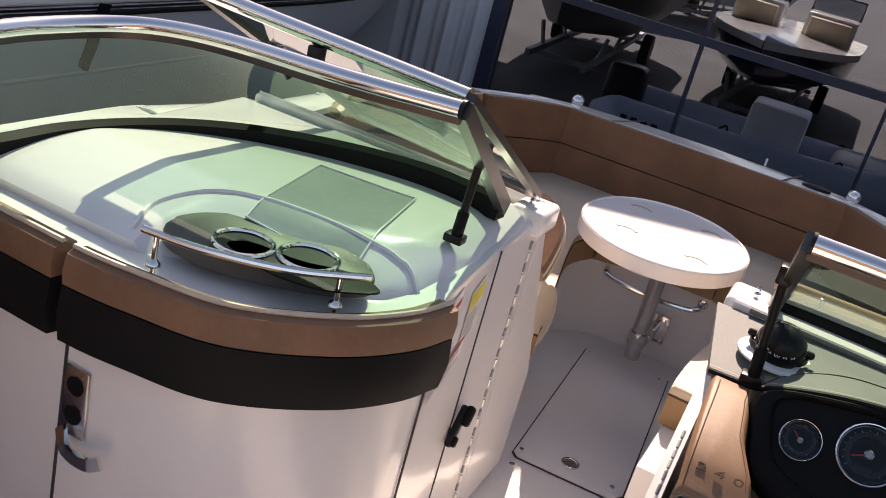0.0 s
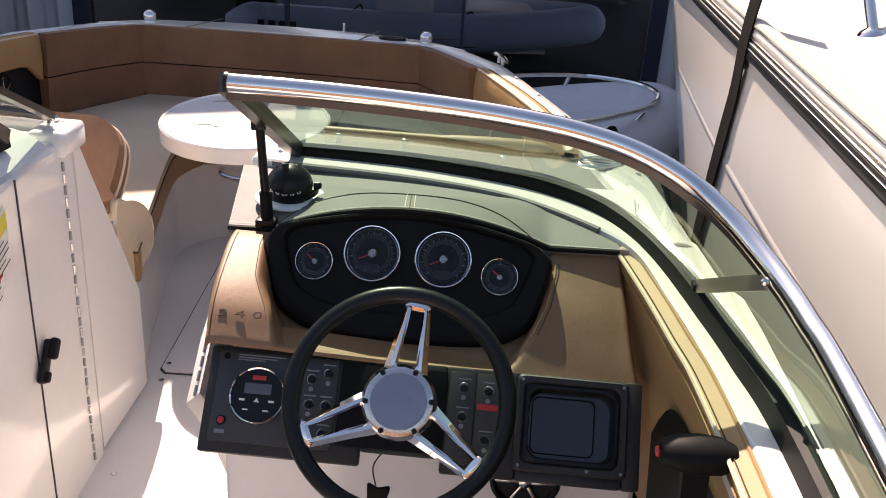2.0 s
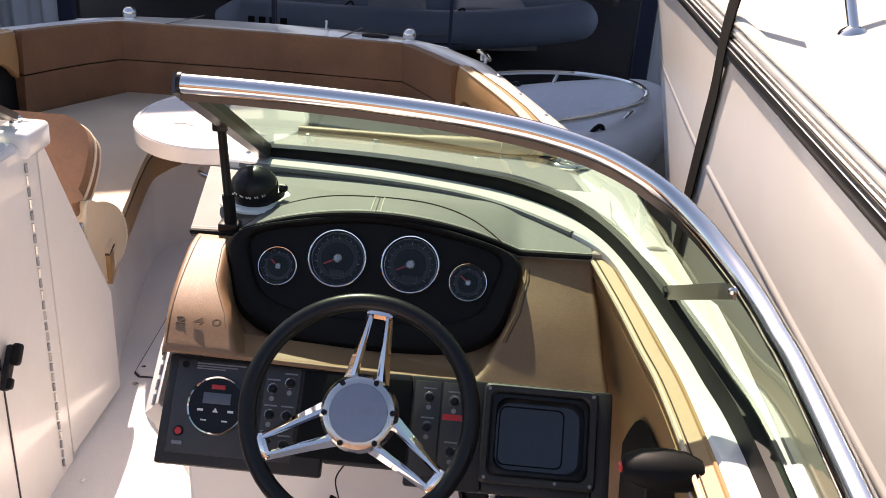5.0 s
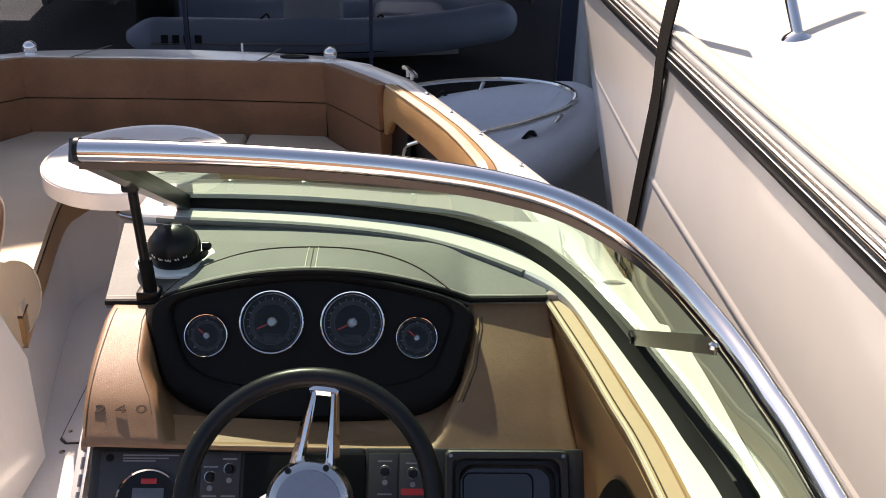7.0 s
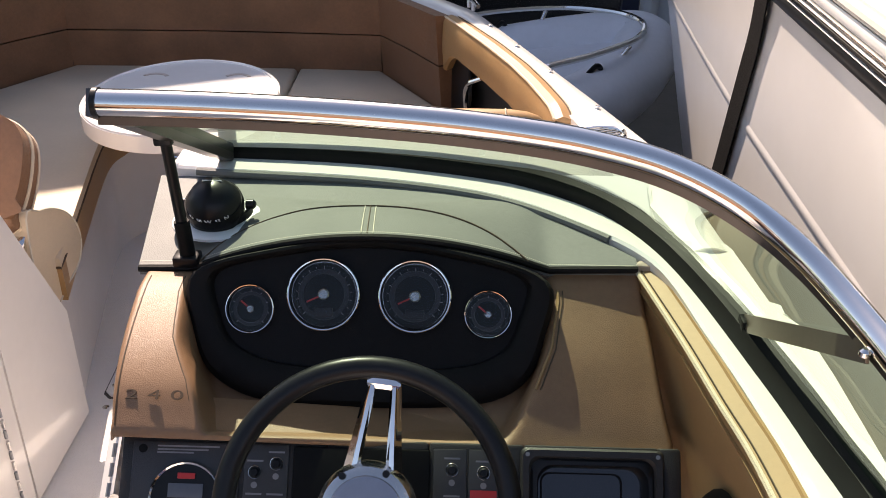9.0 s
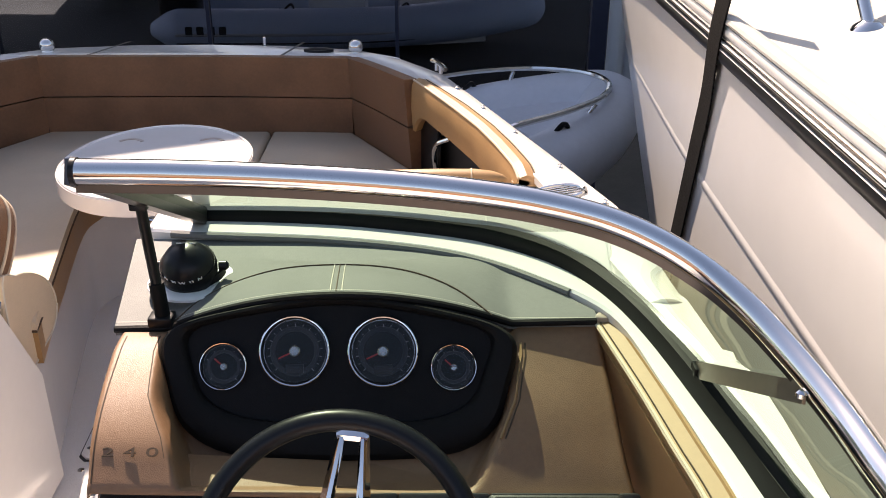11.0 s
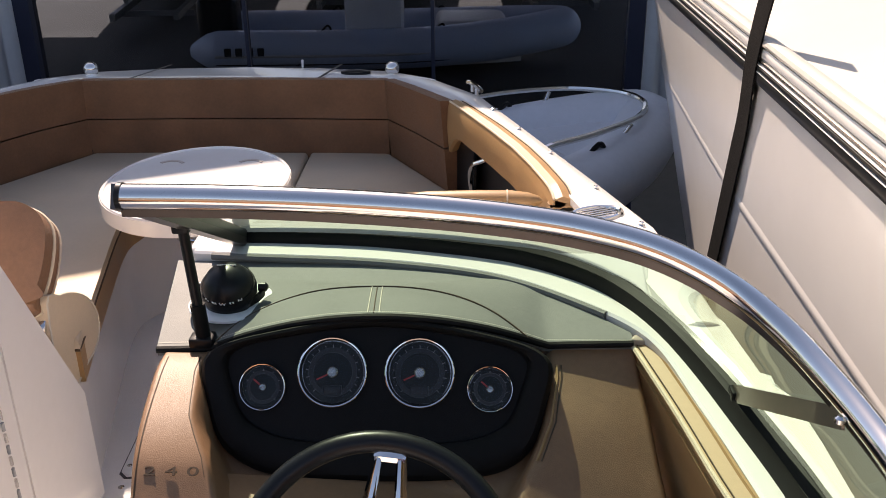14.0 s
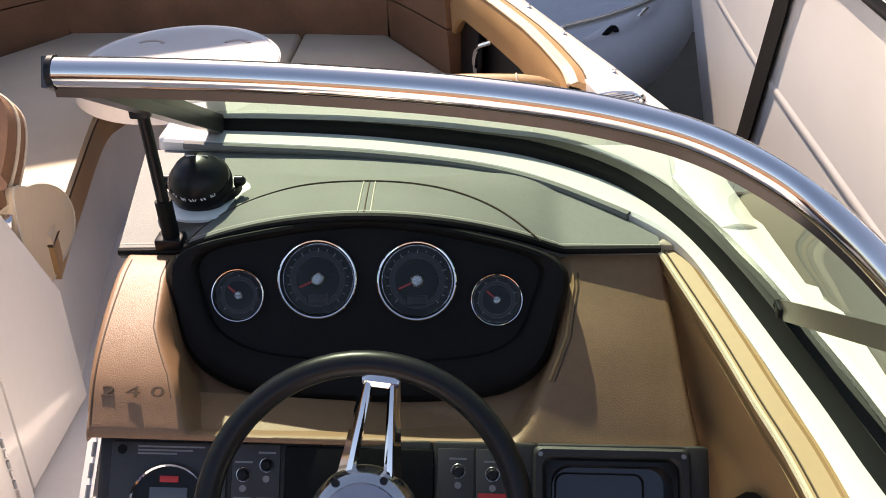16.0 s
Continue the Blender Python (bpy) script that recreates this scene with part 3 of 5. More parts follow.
gauge(0.068, 0.008, 0.055, True)
gauge(0.177, -0.016, 0.036, False)

# lower switch panel
LN = Vector((0, -0.762, 0.647))
LV = Vector((0, 0.647, 0.762))
LP = Matrix.Translation((0.8575, 1.5525, 0.71)) @ Matrix((Vector((1, 0, 0)), LV, LN)).transposed().to_4x4()
FASCIA = mat("grey_black_fascia", (0.026, 0.024, 0.023), 0.5, vary=0.2, scale=12, bump=0.2, bump_scale=500, spec=0.4)
PLATE = mat("dark_grey_plate", (0.040, 0.038, 0.038), 0.42, vary=0.15, scale=14, bump=0.15, bump_scale=600, spec=0.5)
sw = thing("helm_fascia", "matte black switch and stereo panel under the dash", "control panel")
for x0, x1, y0, nm in ((-0.383, -0.1, -0.093, "left_backplate"), (-0.0995, 0.0395, -0.068, "column_backplate"), (0.04, 0.170, -0.092, "right_backplate"), (0.354, 0.384, -0.092, "outer_backplate")):
    part(nm, place(box((x0, y0, -0.03), (x1, 0.094, 0.0), 0.005), LP), FASCIA, sw)
for y0, y1 in ((-0.092, -0.068), (0.084, 0.094)):
    part("display_rail", place(box((0.1705, y0, -0.03), (0.3535, y1, 0.0), 0.004), LP), FASCIA, sw)
part("left_plate", place(box((-0.366, -0.074, 0.0), (-0.218, 0.086, 0.004), 0.002), LP), PLATE, sw, "grey-black stereo plate")

# ---- steering wheel ----
WN = Vector((0, -0.80, 0.60))
WV = Vector((0, 0.60, 0.80))
WM = Matrix.Translation((0.827, 1.455, 0.803)) @ Matrix((Vector((1, 0, 0)), WV, WN)).transposed().to_4x4() @ Matrix.Rotation(radians(-6), 4, "Z")
wheel = thing("steering_wheel", "black steering wheel with three polished spokes", "steering wheel")
ring = [(0.176 * math.cos(a * math.pi / 32), 0.176 * math.sin(a * math.pi / 32), 0.0) for a in range(64)]
part("rim", place(tube(ring, 0.0145, 16, True), WM), BLACK, wheel, "padded black rim")
part("hub", place(lathe([(0.03, -0.10), (0.035, -0.03), (0.062, -0.02), (0.062, -0.004), (0.056, 0.008), (0.047, 0.012), (0.001, 0.012)], 40), WM), ALU, wheel, "satin metal hub")
part("hub_cap", place(lathe([(0.046, 0.012), (0.045, 0.016), (0.001, 0.018)], 40), WM), CAPM, wheel, "dark centre cap")
for k in range(3):
    q = WM @ Matrix.Rotation(radians(90 + 120 * k), 4, "Z")
    for s in (-1, 1):
        part("spoke", place(loft([[(x, s * (w + d * f), h + z) for d, z in ((-0.006, 0.0), (-0.003, 0.003), (0.002, 0.003), (0.010, -0.008), (0.010, -0.016), (-0.006, -0.014))] for x, w, h, f in ((0.048, 0.024, -0.004, 1.3), (0.08, 0.021, 0.0, 1.1), (0.12, 0.017, 0.003, 0.95), (0.15, 0.0145, 0.004, 0.85), (0.168, 0.013, 0.002, 0.8))]), q), CHROME, wheel, "polished tapering spoke bar")
    part("spoke_tip", place(loft([[(x, -w, z - 0.014), (x, -w, z - 0.003), (x, -w * 0.7, z), (x, w * 0.7, z), (x, w, z - 0.003), (x, w, z - 0.014)] for x, w, z in ((0.150, 0.019, 0.0045), (0.156, 0.021, 0.0075), (0.166, 0.021, 0.006), (0.174, 0.018, 0.0))]), q), CHROME, wheel, "polished spoke end")
for k in range(6):
    a = radians(60 * k + 10)
    part("hub_bolt", place(lathe([(0.0045, 0.009), (0.0045, 0.0125), (0.001, 0.0125)], 12), WM @ Matrix.Translation((0.0535 * math.cos(a), 0.0535 * math.sin(a), 0))), BLACK, wheel, "dark bolt")

# ---- windshields ----
def windshield(name, rail, foot, label):
    """Top rail and foot line of equal counts, with the pane between."""
    w = thing(name, label, "windshield", "windshields")
    r, f = smooth_line(rail, 8), smooth_line(foot, 8)
    part("top_rail", tube(r, 0.0165, 12), STEEL, w, "polished tubular top rail")
    part("pane", loft([[a * 0.97 + b * 0.03 for a, b in zip(r, f)], [a * 0.03 + b * 0.97 for a, b in zip(r, f)]], closed=False, caps=False), WGLASS, w, "green tinted glass")
    part("lower_channel", sweep(r, [(-0.004, -0.012), (0.004, -0.012), (0.004, -0.026), (-0.004, -0.026)]), FRAME, w, "dark glazing channel")
    part("gasket", sweep([p + Vector((0, 0, 0.0)) for p in f], [(-0.022, -0.03), (-0.020, 0.014), (-0.004, 0.024), (0.012, 0.018), (0.020, -0.03)]), RUBBER, w, "black rubber gasket")
    return w, r, f


SR = [(0.512, 1.625, 1.260), (0.63, 1.622, 1.260), (0.772, 1.612, 1.259), (0.912, 1.596, 1.256), (1.02, 1.584, 1.248), (1.09, 1.576, 1.238), (1.157, 1.568, 1.222), (1.216, 1.553, 1.20), (1.268, 1.53, 1.173), (1.306, 1.488, 1.15), (1.334, 1.432, 1.13), (1.355, 1.364, 1.115), (1.368, 1.28, 1.104), (1.38, 1.1, 1.09), (1.40, 0.3, 1.03)]
SF = [(0.499, 2.225, 0.942), (0.63, 2.222, 0.942), (0.76, 2.212, 0.942), (0.872, 2.192, 0.942), (0.96, 2.172, 0.941), (1.034, 2.148, 0.941), (1.095, 2.115, 0.94), (1.15, 2.07, 0.94), (1.20, 2.01, 0.939), (1.25, 1.91, 0.938), (1.29, 1.785, 0.937), (1.325, 1.63, 0.935), (1.355, 1.47, 0.932), (1.385, 1.2, 0.93), (1.40, 0.3, 0.92)]
ws, sr, sf = windshield("windshield", SR, SF, "curved green-tinted windshield with polished rail over the helm")
PR = [(-0.07, 1.612, 1.270), (-0.28, 1.575, 1.262), (-0.52, 1.585, 1.247), (-0.66, 1.575, 1.232), (-0.75, 1.53, 1.216), (-0.792, 1.43, 1.206), (-0.803, 1.32, 1.20), (-0.81, 1.1, 1.18), (-0.83, 0.3, 1.10)]
PF = [(-0.09, 2.03, 0.99), (-0.28, 2.045, 0.99), (-0.48, 1.99, 0.985), (-0.66, 1.885, 0.978), (-0.79, 1.745, 0.968), (-0.865, 1.58, 0.958), (-0.885, 1.407, 0.95), (-0.90, 1.1, 0.945), (-0.92, 0.3, 0.94)]
wp, pr, pf = windshield("windshield", PR, PF, "curved green-tinted windshield with polished rail over the port console")
for w, r, f in ((ws, sr, sf), (wp, pr, pf)):
    a, b = r[0], f[0]
    d = (b - a).normalized()
    part("end_frame", sweep([a, b], [(-0.016, -0.012), (0.016, -0.012), (0.016, 0.012), (-0.016, 0.012)], up=(1, 0, 0)), FRAME, w, "dark end frame")
    part("rail_cap", rod(a + Vector((0.0 - 0.002, 0, 0)), a + Vector((0.004, 0, 0)), 0.018), BLACK, w, "black rail end cap")

# ---- surroundings: tinted front, curtains, neighbours ----
front = thing("tinted_front", "dark tinted glazed front with slim posts", "glazing", kind="structure")
part("pane", box((-2.05, 6.995, GROUND), (1.97, 7.005, 3.99)), TINT, front, "dark tinted pane", smooth=False)
for x in (-0.60, 0.665):
    part("mullion", box((x - 0.012, 6.97, GROUND), (x + 0.012, 7.03, 3.99)), POST, front, smooth=False)
for x in (-2.10, 2.02):
    part("post", box((x - 0.055, 6.93, GROUND), (x + 0.055, 7.06, 3.99), 0.004), POST, front, smooth=False)


def curtain(x0, x1, y, name, foot):
    def f(u, v):
        x = x0 + (x1 - x0) * u
        return (x, y + 0.03 * math.sin(x * 26) + 0.02 * math.sin(x * 57 + 1), foot + (3.99 - foot) * v)
    return tagged(part(name, sheet(f, 120, 4, 0.004, (0, 1, 0)), CANVAS), "pale hanging canvas side curtain", "curtain", "curtains")


curtain(-2.9, -2.16, 6.95, "curtain", GROUND)
curtain(2.08, 3.6, 6.95, "curtain", -0.40)
wall = tagged(part("wall_left", box((-9, 6.9, GROUND), (-2.9, 7.05, 3.99)), CANVAS), "pale grey panel wall", "wall", kind="structure")
wall = tagged(part("wall_right", box((3.6, 6.9, GROUND), (9, 7.05, 3.99)), CANVAS), "pale grey panel wall", "wall", kind="structure")
# Sheet added above the view, cut to throw shade on the bow seats.
tagged(part("canopy", slab([(-2.8, 5.87), (-0.42, 6.94), (-0.42, 6.96), (-2.8, 6.96)], 3.95, 3.99), CANVAS), "unseen canvas sheet added to shade the port bow", "canopy", kind="structure")
# Roof out of view; height and length set by the shadows it casts.
tagged(part("roof", box((-9, 6.9, 3.99), (9, 19.3, 4.14)), ROOF), "unseen grey roof added to shade the bow and yard", "roof", kind="structure")


def neighbour(xs, zs, y0, y1, side, mt_hull, name, label):
    """A tall hull beside ours: its near side at xs, its sheer at zs."""
    n = thing(name, label, "boat", "neighbouring boats")
    mid = xs + side * 1.5

    def near(u, v):
        y = y0 + (y1 - y0) * u
        bow = max(0.0, (y - y1 + 2.6) / 2.6)
        x = 0.22 * (1 - v) ** 2 + 0.85 * (1 - v) * min(1.2, max(0.0, (y - 2.6) / 3.0)) ** 1.2 + (1.45 if side > 0 else 0.6) * bow ** 2.2
        return (xs + side * min(1.48, x), y, zs + (GROUND + 0.3 - zs) * (1 - v))

    def far(u, v):
        p = near(u, v)
        return (2 * mid - p[0], p[1], p[2])

    part("hull_side", sheet(near, 48, 16, 0.02, (side, 0, 0)), mt_hull, n)
    part("hull_side", sheet(far, 48, 16, 0.02, (-side, 0, 0)), mt_hull, n)

    def dk(u, v):
        p, q = near(u, 1), far(u, 1)
        return (p[0] + (q[0] - p[0]) * v, p[1], zs + 0.05 + 0.20 * math.sin(math.pi * v) ** 0.85)
    part("deck", sheet(dk, 40, 24, 0.02), NBDECK, n, "white cambered deck")
    part("transom", box((min(xs, 2 * mid - xs) + 0.1, y0 - 0.02, GROUND + 0.4), (max(xs, 2 * mid - xs) - 0.1, y0 + 0.02, zs + 0.05)), mt_hull, n)
    line = [Vector(near(i / 48, 1)) for i in range(49)]
    for z0, z1, proud, nm, mt, note in ((-0.030, -0.004, 0.014, "rub_rail", BLACK, "black rub rail"), (-0.0035, -0.0018, 0.0155, "rail_insert", GEL, "thin white insert"), (0.0, 0.011, 0.015, "upper_rail", BLACK, "black upper rail"),
                                        (0.0118, 0.0138, 0.0155, "rail_insert", GEL, "thin white insert"), (0.015, 0.024, 0.012, "grey_strip", ALU, "satin grey strip"), (0.0245, 0.046, 0.010, "rub_strip", GEL, "glossy white capping")):
        part(nm, sweep(line, [(side * 0.02, z0), (-side * proud * 0.7, z0), (-side * proud, z0 + (z1 - z0) * 0.25), (-side * proud, z0 + (z1 - z0) * 0.75), (-side * proud * 0.7, z1), (side * 0.02, z1)]), mt, n, note)
    part("edge_moulding", sweep([p + Vector((side * 0.004, 0, 0.058)) for p in line], disc(0.018, 10, 0.012)), NBDECK, n, "cream deck edge moulding")
    for v in (0.835,):
        strake = [Vector(near(i / 48, v)) for i in range(1, 44)]
        part("spray_strake", sweep(strake, [(side * 0.008, 0.05), (-side * 0.002, 0.012), (-side * 0.003, 0.0), (side * 0.003, -0.008), (side * 0.008, -0.02)]), mt_hull, n, angle=70)
    return n


neighbour(1.56, 1.195, -2.0, 6.3, 1, NBHULL, "moored_boat", "large cream-white hull moored alongside")
# White hull whose shaded side is put into the grey colour.
neighbour(-2.2, 0.775, -2.0, 6.85, -1, NBGREY, "moored_boat", "white hull moored alongside, its shade painted as grey")

# ---- folded centre panel of the windshield ----
door = thing("windshield_door", "folded-open centre windshield panel with polished rail", "windshield panel")
A, B, C, D = Vector((-0.10, 1.70, 1.272)), Vector((-0.755, 1.73, 1.285)), Vector((-0.62, 2.30, 0.985)), Vector((-0.085, 2.235, 0.975))
part("top_rail", rod(A, B, 0.0165), STEEL, door, "polished tubular top rail")
part("pane", loft([[A.lerp(D, 0.05), B.lerp(C, 0.05)], [A.lerp(D, 0.96), B.lerp(C, 0.96)]], closed=False, caps=False), WGLASS, door, "green tinted glass")
for p, q in ((A, D), (B, C), (D, C)):
    part("frame", sweep([p, q], [(-0.012, -0.008), (0.012, -0.008), (0.012, 0.008), (-0.012, 0.008)], up=(0, 1, 1)), FRAME, door, "dark anodised frame bar")
part("latch", box((-0.44, 1.70, 1.225), (-0.41, 1.725, 1.262), 0.004), BLACK, door, "black latch")
part("latch_knob", rod((-0.425, 1.70, 1.23), (-0.45, 1.66, 1.20), 0.008), BLACK, door, "black latch knob")


def strut(top, foot, name):
    s = thing(name, "black support strut between dash and windshield", "strut", "windshield struts")
    t, f = Vector(top), Vector(foot)
    part("tube", rod(t, f, 0.0085), BLACK, s)
    part("upper_joint", place(box((-0.014, -0.014, -0.018), (0.014, 0.014, 0.018), 0.004), Matrix.Translation(t)), BLACK, s)
    part("lower_sleeve", rod(f.lerp(t, 0.0), f.lerp(t, 0.3), 0.012), RUBBER, s, "rubber sleeve")
    part("foot", place(box((-0.022, -0.016, -0.012), (0.018, 0.016, 0.006), 0.004), Matrix.Translation(f)), BLACK, s)


strut((0.496, 1.888, 1.118), (0.512, 1.876, 0.916), "windshield_strut")
strut((-0.088, 1.81, 1.155), (-0.092, 1.80, 0.978), "windshield_strut")

for (x, y, z, fx) in ((-0.078, 2.25, 0.948, 1), (0.445, 2.25, 0.935, -1)):
    c = thing("pillar_cap", "white moulded pillar cap at the walk-through", "cap", "pillar caps")
    part("block", box((x - 0.045, y - 0.07, z - 0.06), (x + 0.045, y + 0.055, z + 0.004), 0.014, 3), GEL, c)
    for dy in (-0.02, 0.02):
        part("hinge_pin", place(lathe([(0.006, 0), (0.006, 0.01), (0.003, 0.014)], 10), Matrix.Translation((x - 0.01 * fx, y + dy, z + 0.003))), STEEL, c, "small steel stud")

# side bracket across the helm side glass
BRACE = mat("bronze_anodised_brace", (0.20, 0.18, 0.15), 0.35, metal=0.7, vary=0.1)
br = thing("side_bracket", "dark flat brace across the windshield corner", "bracket")
p, q = Vector((1.312, 1.665, 0.955)), Vector((1.34, 1.385, 1.105))
part("blade", sweep([p, q], [(-0.002, -0.012), (0.002, -0.012), (0.002, 0.012), (-0.002, 0.012)], up=(0, 1, 0.3)), BRACE, br)
part("knob", place(lathe([(0.006, 0), (0.006, 0.005), (0.003, 0.008)], 14), Matrix.Translation(q + Vector((-0.006, -0.006, 0)))), STEEL, br, "steel screw head")
part("rubber_foot", place(box((-0.006, -0.012, -0.008), (0.006, 0.012, 0.008), 0.003), Matrix.Translation(p)), RUBBER, br, "rubber foot")

# clips along the windshield foot
for x, y, z in ((0.585, 2.27, 0.975), (0.74, 2.262, 0.977), (0.97, 2.22, 0.97)):
    c = thing("glass_clip", "small steel clip at the windshield foot", "clip", "windshield clips")
    part("tab", box((x - 0.006, y - 0.003, z - 0.02), (x + 0.006, y + 0.003, z + 0.004), 0.002), ALU, c)
    part("screw", place(lathe([(0.004, 0), (0.004, 0.003), (0.001, 0.004)], 10), pose(x, y - 0.003, z - 0.006, 90)), STEEL, c)

# ---- compass ----
cp = thing("compass", "black domed bracket compass on the dash", "compass")
CM = Matrix.Translation((0.536, 1.98, 0.926))
part("base_plate", place(lathe([(0.074, 0), (0.074, 0.004), (0.068, 0.007), (0.001, 0.007)], 40), CM), WHITE, cp, "white base ring")
part("pedestal", place(lathe([(0.045, 0.007), (0.042, 0.02), (0.036, 0.03)], 32), CM), BLACK, cp)
dome = [(0.046, 0.018), (0.047, 0.032), (0.043, 0.05), (0.033, 0.066), (0.018, 0.075), (0.001, 0.078)]
part("dome", place(lathe(dome, 36), CM @ pose(0, 0, 0.004, 24)), BLACK, cp, "glossy black dome")
part("card_band", place(lathe([(0.0475, 0.030), (0.0478, 0.034), (0.0468, 0.043), (0.046, 0.046)], 36), CM @ pose(0, 0, 0.004, 24)), SATIN, cp, "black card band")
hood = [(0.054 * math.cos(a), -0.046 * math.sin(a) + 0.004, 0.022 - 0.006 * math.sin(a)) for a in [math.pi * k / 16 for k in range(17)]]
part("bracket_hoop", place(sweep(hood, [(-0.003, -0.006), (0.003, -0.006), (0.003, 0.006), (-0.003, 0.006)]), CM), BLACK, cp, "black bracket yoke")
for s in (-1, 1):
    part("side_knob", place(lathe([(0.008, 0), (0.008, 0.012), (0.004, 0.016)], 14), CM @ pose(s * 0.048, 0, 0.032, 0, s * 90, 0)), BLACK, cp, "black side knob")


def writing(text, size, m, material, parent, name="lettering", depth=0.0006):
    cu = bpy.data.curves.new(name, "FONT")
    cu.body, cu.size, cu.extrude = text, size, depth
    cu.align_x, cu.align_y = "CENTER", "CENTER"
    ob = new("tmp", cu)
    me = bpy.data.meshes.new_from_object(ob)
    bpy.data.objects.remove(ob)
    me.transform(m)
    me.materials.clear()
    me.materials.append(material)
    o = new(name, me)
    o.parent = parent
    return o


for k, txt in ((-38, "24"), (-19, "30"), (0, "W"), (19, "33"), (38, "N")):
    a = radians(-90 + k)
    q = CM @ pose(0, 0, 0.004, 24) @ Matrix.Translation((0.0452 * math.cos(a), 0.0452 * math.sin(a), 0.047)) @ Matrix.Rotation(a + math.pi / 2, 4, "Z") @ pose(0, 0, 0, 90)
    writing(txt, 0.011 if txt in "WN" else 0.009, q, WHITE, cp, "card_mark")
part("maker_bar", place(box((-0.016, -0.001, -0.003), (0.016, 0.001, 0.003), 0.0005), CM @ pose(0, -0.012, 0.0775, 40)), PAPER, cp, "pale nameplate bar")

# ---- dash stitching ----
stitch = thing("dash_stitching", "pale stitched seams on the grey dash vinyl", "stitching")
arc = [(p.x, p.y, dash_z(p.x, p.y) + 0.001) for p in smooth_line([(0.53, 1.868, 0), (0.56, 1.908, 0), (0.597, 1.94, 0), (0.64, 1.971, 0), (0.684, 1.999, 0), (0.731, 2.015, 0), (0.785, 2.019, 0), (0.831, 2.009, 0), (0.881, 1.986, 0), (0.93, 1.954, 0), (0.977, 1.917, 0), (1.013, 1.882, 0), (1.037, 1.858, 0)], 6)]
part("arc_seam", tube(arc, 0.0017, 5), PIPING, stitch, "dark seam")
for dx, mt in ((-0.009, STITCH), (0.0, PIPING), (0.009, STITCH)):
    part("centre_seam", tube([(0.795 - 0.012 * i / 8 + dx, 1.842 + 0.176 * i / 8, dash_z(0.795, 1.842 + 0.176 * i / 8) + 0.0006) for i in range(9)], 0.001, 5), mt, stitch)
bm = bmesh.new()
for i in range(0, 240):
    t = i / 240
    p = Vector(dash(t, 0.04)) + Vector((0, 0, 0.0012))
    q = Vector(dash(min(1, t + 0.0025), 0.04)) + Vector((0, 0, 0.0012))
    s = [bm.verts.new(p + Vector((0, -0.0008, 0))), bm.verts.new(q + Vector((0, -0.0008, 0))), bm.verts.new(q + Vector((0, 0.0008, 0.0004))), bm.verts.new(p + Vector((0, 0.0008, 0.0004)))]
    bm.faces.new(s)
tagged(part("edge_stitches", bm, STITCH, stitch, "row of pale stitches"), kind="stuff")

# ---- switch panel details ----
stereo = thing("marine_stereo", "round black marine stereo with chrome ring", "stereo")
SM = LP @ Matrix.Translation((-0.288, 0.010, 0.004))
part("bezel", place(lathe([(0.051, 0), (0.051, 0.005), (0.049, 0.009), (0.0465, 0.007), (0.0465, 0.0)], 44), SM), STEEL, stereo, "chrome ring")
part("faceplate", place(lathe([(0.047, 0), (0.047, 0.005), (0.001, 0.006)], 40), SM), BLACK, stereo)
part("power_light", place(box((-0.012, 0.027, 0.006), (0.012, 0.035, 0.0075), 0.001), SM), RED, stereo, "red lit strip")
part("display", place(box((-0.024, 0.002, 0.006), (0.024, 0.021, 0.0072), 0.001), SM), mat("grey_display", (0.10, 0.11, 0.13), 0.2, vary=0.1), stereo, "grey display")
tri = bmesh.new()
tri.faces.new([tri.verts.new(c) for c in ((-0.005, -0.012, 0.0068), (0.005, -0.012, 0.0068), (0, -0.004, 0.0068))])
part("up_mark", place(tri, SM), PAPER, stereo, smooth=False)
for sx in (-1, 1):
    part("skip_mark", place(box((sx * 0.026 - 0.005, -0.011, 0.006), (sx * 0.026 + 0.005, -0.007, 0.0068)), SM), PAPER, stereo, smooth=False)
    part("small_mark", place(box((sx * 0.018 - 0.005, -0.027, 0.006), (sx * 0.018 + 0.005, -0.0245, 0.0068)), SM), PAPER, stereo, smooth=False)
for i, (x0, x1) in enumerate(((-0.212, -0.151), (0.046, 0.092), (0.094, 0.136))):
    part("switch_plate", place(box((x0, -0.074, 0.0), (x1, 0.086, 0.003), 0.002), LP), PLATE, sw, "grey-black switch plate")
for x, ys in ((-0.197, (0.048, 0.004, -0.04)), (-0.168, (0.06, 0.004, -0.045)), (0.072, (0.058, 0.008)), (0.115, (0.055, -0.03))):
    for y in ys:
        k = thing("switch", "small black push switch with pale legend", "switch", "dash switches")
        q = LP @ Matrix.Translation((x, y, 0.003))
        part("button", place(lathe([(0.007, 0), (0.007, 0.004), (0.005, 0.007), (0.001, 0.007)], 16), q), BLACK, k)
        part("ring", place(tube([(0.0085 * math.cos(a * math.pi / 10), 0.0085 * math.sin(a * math.pi / 10), 0.001) for a in range(20)], 0.0011, 5, True), q), ALU, k, "thin pale ring")
        part("legend", place(box((-0.011, 0.014, 0), (0.011, 0.0165, 0.0006)), q), TICK, k, "pale legend bar", smooth=False)
        part("symbol", place(lathe([(0.0045, 0), (0.0045, 0.0006), (0.002, 0.0006)], 8), q @ Matrix.Translation((0, -0.017, 0))), TICK, k, "pale symbol")
part("red_legend", place(box((0.097, 0.022, 0.003), (0.133, 0.032, 0.0042)), LP), RED, sw, "red legend bar", smooth=False)
